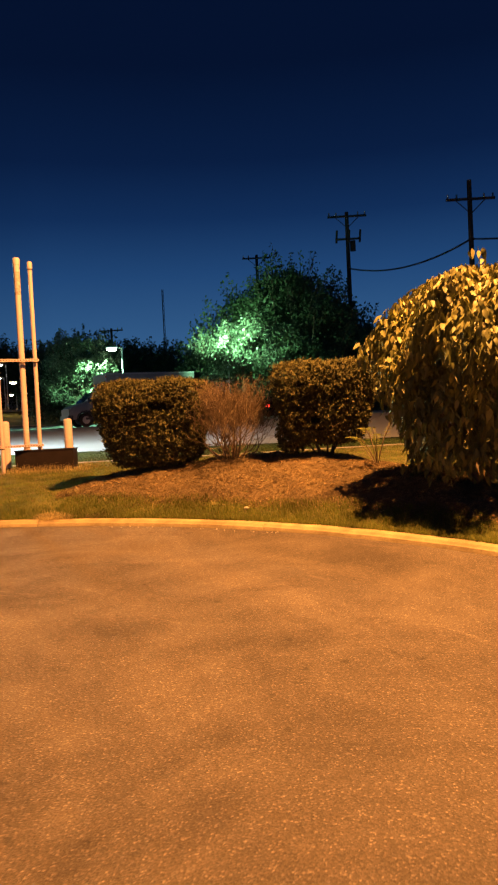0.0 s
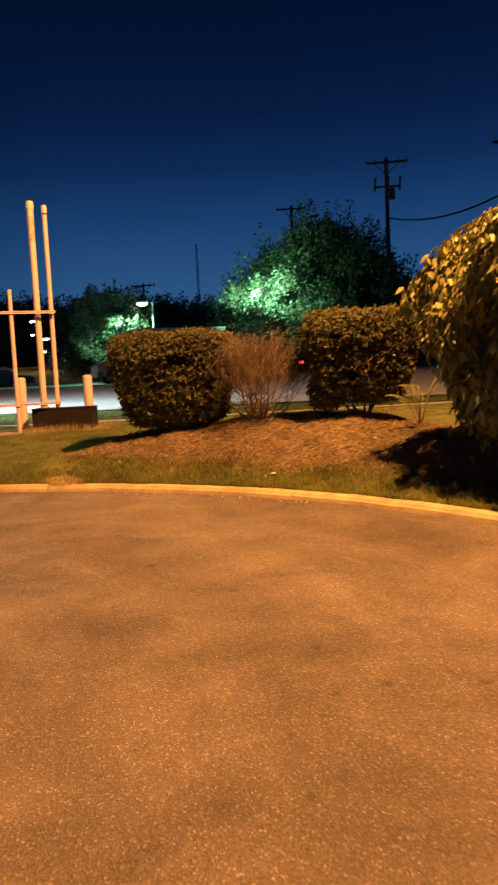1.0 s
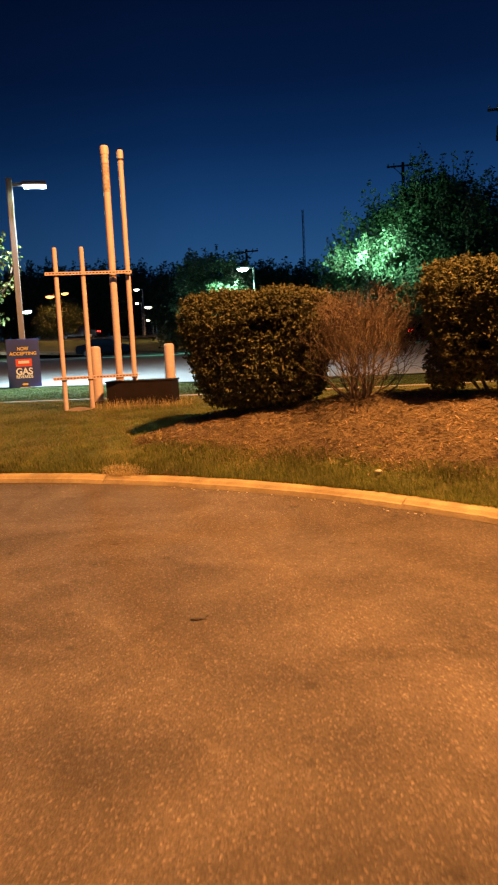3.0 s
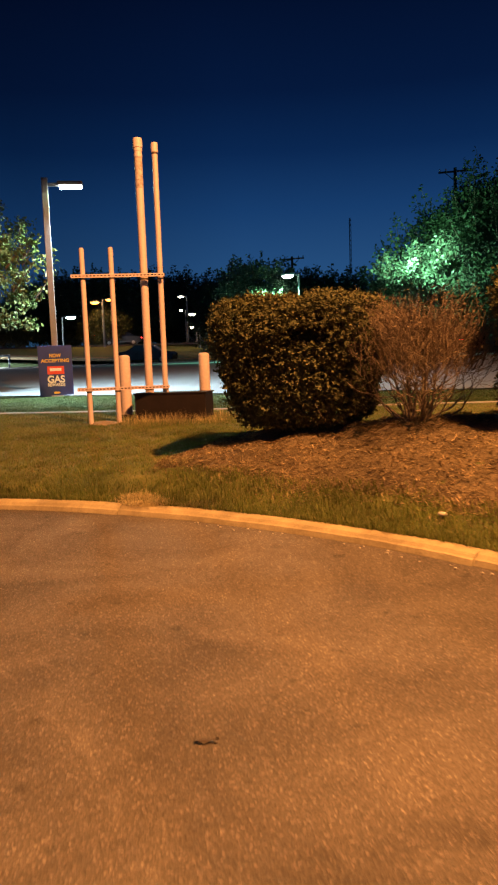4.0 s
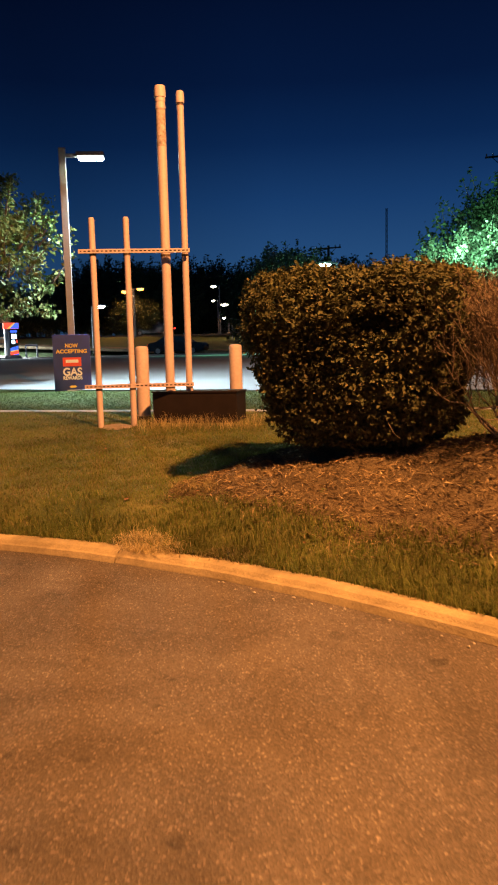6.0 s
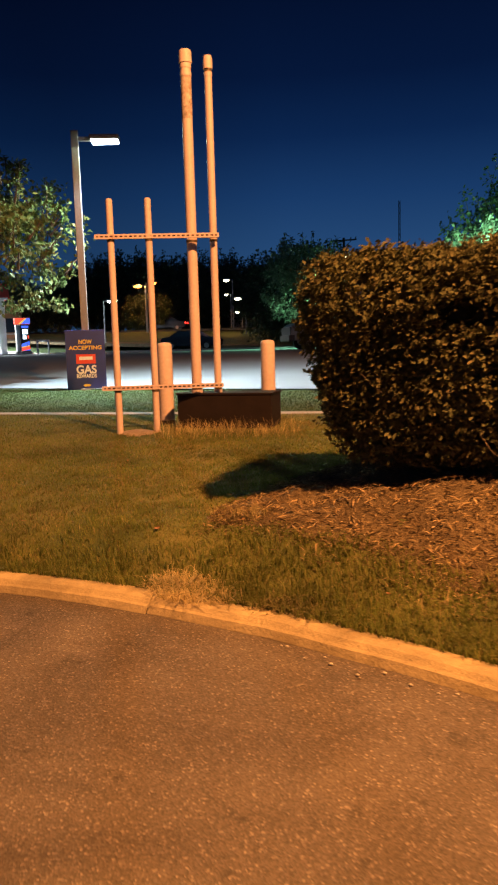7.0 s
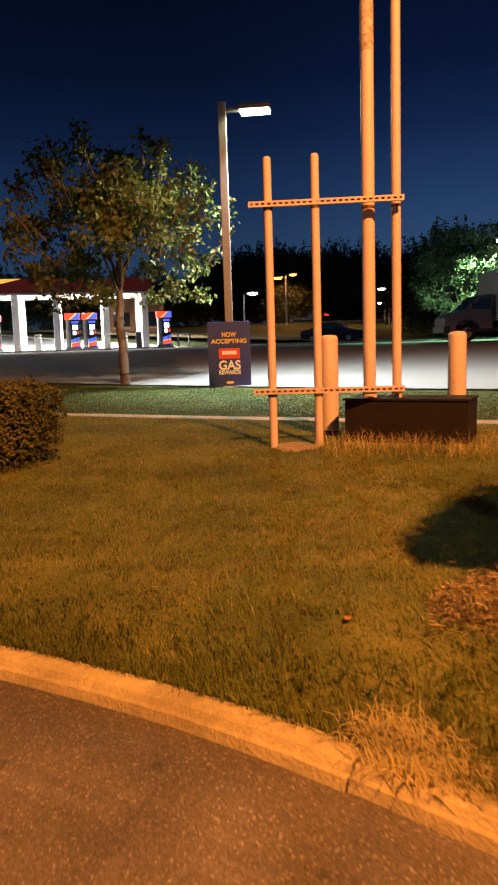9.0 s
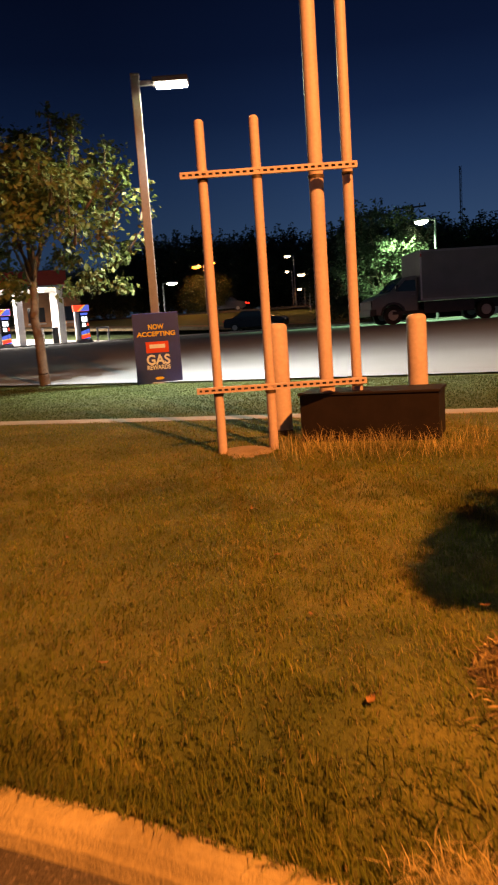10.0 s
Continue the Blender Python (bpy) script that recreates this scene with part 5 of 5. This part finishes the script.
mast = thing("radio_mast", (-70.0, 247.4, gz(-70, 247.4)), "slender lattice radio mast in the distance", "mast")
mh = 45.8 - gz(-70, 247.4)
bm = bmesh.new()
for i in range(3):
    a = i * 2.094
    add_tube(bm, (0.45 * math.cos(a), 0.45 * math.sin(a), -0.5), (0.3 * math.cos(a), 0.3 * math.sin(a), mh), 0.09, 0.07, 6)
part("legs", bm, M_WOODPOLE, mast)
bm = bmesh.new()
for k in range(24):
    z0, z1 = mh * k / 24, mh * (k + 1) / 24
    for i in range(3):
        a, b = i * 2.094, (i + 1) * 2.094
        add_tube(bm, (0.42 * math.cos(a), 0.42 * math.sin(a), z0), (0.42 * math.cos(b), 0.42 * math.sin(b), z1), 0.05, seg=4)
part("lattice", bm, M_WOODPOLE, mast)

# ---- grass, chips and litter ----
def patches(x, y, size, seed):
    """Smooth random patches, 0 to 1, of about the given size in metres."""
    table = np.random.default_rng(seed).random((64, 64))
    u, v = np.asarray(x) / size + 100.3, np.asarray(y) / size + 100.7
    i, j = np.floor(u).astype(int), np.floor(v).astype(int)
    f, g = u - i, v - j
    f, g = f * f * (3 - 2 * f), g * g * (3 - 2 * g)
    i, j, i2, j2 = i % 64, j % 64, (i + 1) % 64, (j + 1) % 64
    return (table[i, j] * (1 - f) + table[i2, j] * f) * (1 - g) + (table[i, j2] * (1 - f) + table[i2, j2] * f) * g


def blades(name, P, length, width, material, seed, label, flop=0.35):
    rng = np.random.default_rng(seed)
    n = len(P)
    a = rng.uniform(0, 2 * math.pi, n)
    d = np.stack([np.cos(a), np.sin(a), np.zeros(n)], -1)
    side = np.stack([-np.sin(a), np.cos(a), np.zeros(n)], -1) * (width * rng.uniform(0.7, 1.3, (n, 1)))
    L = length * rng.uniform(0.5, 1.35, (n, 1))
    lean = rng.uniform(0.1, 1.0, (n, 1)) * flop * 2
    mid = P + np.array([0, 0, 1.0]) * L * 0.55 + d * L * 0.22 * lean
    tip = P + np.array([0, 0, 1.0]) * L * (1 - 0.28 * lean) + d * L * 0.75 * lean
    V = np.stack([P - side, P + side, mid + side * 0.75, mid - side * 0.75, tip], 1)
    k = (np.arange(n) * 5)[:, None]
    T = np.concatenate([k + np.array([[0, 1, 2]]), k + np.array([[0, 2, 3]]), k + np.array([[3, 2, 4]])])
    return tagged(arrays(name, V, T, material), label, "grass", kind="stuff")


def scatter(n, x0, x1, y0, y1, dmin, dmax, rng):
    x, y = rng.uniform(x0, x1, n), rng.uniform(y0, y1, n)
    d = np.hypot(x - CX, y - CY) - KR - KW
    k = (d > dmin) & (d < dmax) & ~in_bed(x, y, 0.10)
    q = 16.1 + 0.225 * (x + 6.2)
    k &= np.abs(y - q) > 0.17 + 0.05 * np.sin(x * 5.1) * np.sin(x * 2.3)
    k &= y < EDGE(x) - 0.1
    x, y = x[k], y[k]
    return np.stack([x, y, ground_z(x, y) - 0.005], -1)


P = scatter(1150000, -10.5, 3.5, 5.0, 14.6, 0.02, 4.6, rng)
fade = np.hypot(P[:, 0] - CX, P[:, 1] - CY) - KR - KW
P = P[rng.random(len(P)) < np.clip((4.6 - fade) / 2.0, 0, 1)]
P = P[rng.random(len(P)) < 0.45 + 0.6 * patches(P[:, 0], P[:, 1], 0.09, 63)]
coarse = patches(P[:, 0], P[:, 1], 0.55, 61) * 0.5 + patches(P[:, 0], P[:, 1], 0.17, 62) * 0.5
fine = patches(P[:, 0], P[:, 1], 0.09, 63)
pick = rng.random(len(P)) < 0.16 + 0.32 * np.clip((coarse - 0.38) / 0.35, 0, 1)
tall = (0.025 + 0.024 * fine * (1.2 - 0.6 * coarse))[:, None]
blades("lawn_grass", P[~pick], tall[~pick], 0.0021, M_GRASS, 51, "short green-brown lawn grass on the bank", 0.75)
blades("dry_grass", P[pick], tall[pick] * 0.95, 0.0022, M_STRAW, 52, "straw-coloured dry blades in the lawn", 1.0)
# the bank up to the footpath, with wider blades where it is farther off
P = scatter(330000, -16, 6, 11.0, 18.5, 2.2, 10.0, rng)
fade = np.hypot(P[:, 0] - CX, P[:, 1] - CY) - KR - KW
P = P[(rng.random(len(P)) < np.clip((fade - 2.2) / 2.2, 0, 1)) & (P[:, 1] - 0.225 * P[:, 0] < 17.45)]
coarse = patches(P[:, 0], P[:, 1], 0.55, 61) * 0.5 + patches(P[:, 0], P[:, 1], 0.17, 62) * 0.5
pick = rng.random(len(P)) < 0.12 + 0.45 * np.clip((coarse - 0.40) / 0.35, 0, 1)
blades("lawn_grass", P[~pick], 0.030, 0.0034, M_GRASS, 58, "short green-brown lawn grass on the bank", 0.8)
blades("dry_grass", P[pick], 0.030, 0.0034, M_STRAW, 59, "straw-coloured dry blades in the lawn", 1.0)
# green verge beyond the footpath
P = scatter(420000, -22, 6, 12.0, 20.6, 2.4, 15.0, rng)
P = P[P[:, 1] - 0.225 * P[:, 0] > 17.55]
blades("verge_grass", P, 0.026, 0.0055, M_VERGE, 53, "smooth green grass of the verge by the footpath", 0.9)
# longer fringe hanging over the kerb
ang = rng.uniform(math.radians(12), math.radians(135), 26000)
dd = np.abs(rng.normal(size=26000)) * 0.10 - 0.045
fx3, fy3 = CX + (KR + KW + dd) * np.cos(ang), CY + (KR + KW + dd) * np.sin(ang)
clump = 0.5 + 0.5 * np.sin(ang * 43) * np.sin(ang * 17 + 1)
kk = rng.random(26000) < 0.35 + 0.65 * clump
P = np.stack([fx3, fy3, np.maximum(ground_z(fx3, fy3), KH) - 0.004], -1)[kk]
blades("kerb_grass", P, 0.07, 0.0024, M_LUSH, 54, "longer grass hanging over the kerb", 0.95)
# grass between the kerb and the bed
P = scatter(260000, -10, 3, 6, 11.6, 0.02, 0.60, rng)
edge = np.hypot(P[:, 0] - CX, P[:, 1] - CY) - KR - KW
P = P[rng.random(len(P)) < np.clip(1.35 - edge / 0.32 + 0.9 * (P[:, 0] > -4.6), 0.0, 1)]
blades("kerb_grass", P, (0.04 + 0.085 * patches(P[:, 0], P[:, 1], 0.16, 64))[:, None], 0.0027, M_LUSH, 55, "longer dark grass along the kerb", 0.8)
# dry tall grass round the box
n = 900
u, v = 1.0 - 1.75 * rng.random(n) ** 0.8, rng.normal(size=n) * 0.19 - 0.28
a11 = math.radians(11)
x, y = -6.65 + u * math.cos(a11) - v * math.sin(a11), 14.44 + u * math.sin(a11) + v * math.cos(a11)
blades("tall_dry_grass", np.stack([x, y, ground_z(x, y)], -1), (0.10 + 0.16 * patches(x, y, 0.2, 65))[:, None], 0.0014, M_TUFT, 56, "tall dry grass against the brown box", 1.25)
# worn earth between the feet of the short pipes
ex, ey = np.arange(-7.95, -7.1, 0.014), np.arange(13.55, 14.25, 0.014)
tagged(sheet("bare_earth", ex, ey, lambda x, y: ground_z(x, y) + 0.05 * np.exp(-(np.hypot((x + 7.55) / 0.22, (y - 13.92) / 0.16)) ** 2) - 0.006, M_EARTH, lambda x, y: np.hypot((x + 7.55) / 0.30, (y - 13.92) / 0.22) < 0.85 + 0.2 * np.sin(x * 31) * np.sin(y * 27) + 0.12 * np.sin(x * 11 + 2)), "worn bare earth between the feet of the short pipes", "earth", kind="stuff")
# dry tuft on the kerb joint and clippings
for cx, cy, s, n, m in ((-4.62, 10.20, 0.11, 1500, M_TUFT), (-4.40, 10.14, 0.10, 600, M_TUFT), (-4.55, 10.06, 0.07, 350, M_TUFT), (-4.62, 10.98, 0.12, 260, M_STRAW), (-3.0, 10.4, 0.25, 200, M_STRAW), (-3.9, 10.12, 0.10, 300, M_STRAW)):
    x, y = cx + rng.normal(size=n) * s, cy + rng.normal(size=n) * s * 0.5
    k = (np.hypot(x - CX, y - CY) > KR + 0.06) & (np.hypot((x - cx) / s, (y - cy) / (0.5 * s)) < 2.2 + 0.5 * rng.normal(size=n))
    x, y = x[k], y[k]
    blades("dry_tuft", np.stack([x, y, np.maximum(ground_z(x, y), 0.14)], -1), 0.085, 0.0024, m, 57, "straw-coloured dry tuft by the kerb", 1.2)

# bark chips
n = 290000
x, y = rng.uniform(-6, 4, n), rng.uniform(5, 13.3, n)
k = in_bed(x, y, -0.04 - 0.2 * rng.random(n) ** 2.5)
x, y = x[k], y[k]
n = len(x)
P = np.stack([x, y, bed_z(x, y) + rng.uniform(0.0, 0.03, n)], -1)
al = unit(rng.normal(size=(n, 3)) * np.array([1, 1, 0.35]))
sd = unit(np.cross(al, rng.normal(size=(n, 3)) * 0.25 + np.array([0, 0, 1.0])))
L = rng.uniform(0.022, 0.095, (n, 1)) * rng.uniform(0.5, 1, (n, 1))
V, T = quads(P - al * L / 2, al * L, sd * L * rng.uniform(0.025, 0.085, (n, 1)), np.array([0, 0, 0.004]))
tagged(arrays("bark_chips", V, T, M_CHIP), "loose shredded bark chips of the bed", "mulch", kind="stuff")


def litter_leaf(x, y, s, material, label, seed):
    rng = np.random.default_rng(seed)
    V, T = heart_leaf(0.4)
    V = V * s + rng.normal(size=V.shape) * s * 0.05
    r = np.hypot(x - CX, y - CY)
    z = GUT * max(0.0, min(1.0, (r - KR + 1.3) / 1.3)) + 0.012 if r < KR else (KH + 0.012 if r < KR + KW else gz(x, y) + 0.028)
    V[:, 2] = np.abs(V[:, 2]) * 0.6
    ob = arrays("fallen_leaf", V, T, material)
    ob.matrix_basis = pose(x, y, z, rng.uniform(-12, 12), rng.uniform(-12, 12), rng.uniform(0, 360))
    tagged(ob, label, "leaf", "fallen leaves")


for i, (x, y, s) in enumerate(((-6.06, 11.75, 0.075), (-5.14, 10.70, 0.07), (-4.55, 10.9, 0.06), (-6.6, 12.4, 0.05), (-5.6, 11.2, 0.045), (-7.4, 11.6, 0.05), (-4.9, 11.4, 0.05), (-3.4, 10.3, 0.05), (-6.2, 10.6, 0.045))):
    litter_leaf(x, y, s, M_DRYLEAF, "curled tan fallen leaf on the grass", 70 + i)
for i, (x, y, s) in enumerate(((-2.07, 6.55, 0.10), (-2.0, 6.8, 0.025), (-1.66, 6.85, 0.025), (-2.85, 6.98, 0.035), (-0.9, 5.2, 0.02), (-2.5, 8.6, 0.025), (-3.3, 8.3, 0.02), (-4.2, 9.2, 0.025))):
    litter_leaf(x, y, s, M_DARKLEAF, "dark fallen leaf on the asphalt", 90 + i)


def pebble(x, y, s, seed, label):
    rng = np.random.default_rng(seed)
    bm = bmesh.new()
    bmesh.ops.create_icosphere(bm, subdivisions=2, radius=s)
    for v in bm.verts:
        v.co = Vector((v.co.x * 1.25, v.co.y * 0.9, v.co.z * 0.6)) * (1 + 0.12 * noise.noise(v.co * (2.0 / s) + Vector((seed, 0, 0))))
    r = np.hypot(x - CX, y - CY)
    ob = part("stone", bm, M_STONE, None, smooth=True)
    ob.location = (x, y, (GUT - 0.004 if r < KR else gz(x, y) + 0.02) + s * 0.35)
    tagged(ob, label, "stone", "loose stones")


pebble(-1.62, 9.82, 0.032, 3, "pale rounded stone at the edge of the mulch")
for i in range(26):
    a = math.radians(62 + 22 * rng.random())
    rr = KR - 0.03 - 0.12 * rng.random() ** 2
    pebble(CX + rr * math.cos(a), CY + rr * math.sin(a), 0.004 + 0.006 * rng.random(), 10 + i, "small pale grit in the gutter")

# ---- kerb, stone by stone ----
kerb = thing("kerb", (CX, CY, 0), "curved worn concrete kerb with joints", "kerb", kind="structure")
AJ = math.atan2(10.12 - CY, -4.72 - CX)
SEG = math.atan2(9.09 - CY, -1.35 - CX)
step = (AJ - SEG)
a_start = AJ - 4 * step
def kerb_stone(span):
    bm = bmesh.new()
    nseg = 14
    prof = [(0.0, -0.1), (0.0, GUT), (0.018, GUT + 0.04), (0.035, KH - 0.035), (0.06, KH - 0.012), (0.095, KH), (KW - 0.02, KH + 0.002), (KW, KH - 0.012), (KW, -0.1)]
    rows = []
    gap = 0.006 / KR
    for i in range(nseg + 1):
        a = gap + (span - 2 * gap) * i / nseg
        rows.append([bm.verts.new(((KR + o) * math.cos(a), (KR + o) * math.sin(a), z)) for o, z in prof])
    for i, (r0, r1) in enumerate(zip(rows, rows[1:])):
        for j in range(len(prof) - 1):
            bm.faces.new((r0[j], r0[j + 1], r1[j + 1], r1[j]))
    for r in (rows[0], rows[-1]):
        bm.faces.new(r)
    for v in bm.verts:
        if v.co.z > 0.05:
            k = noise.noise(Vector((v.co.x * 2.2, v.co.y * 2.2, v.co.z * 4)))
            v.co.z += 0.006 * k
            v.co.x *= 1 + 0.0009 * k
            v.co.y *= 1 + 0.0009 * k
    bmesh.ops.recalc_face_normals(bm, faces=bm.faces)
    return bm


first = part("kerb_stone", kerb_stone(step), M_KERB, kerb, smooth=False)
first.rotation_euler = (0, 0, a_start)
for i in range(1, 9):
    ob = new("kerb_stone", first.data)
    ob.parent = kerb
    ob.rotation_euler = (0, 0, a_start + i * step)
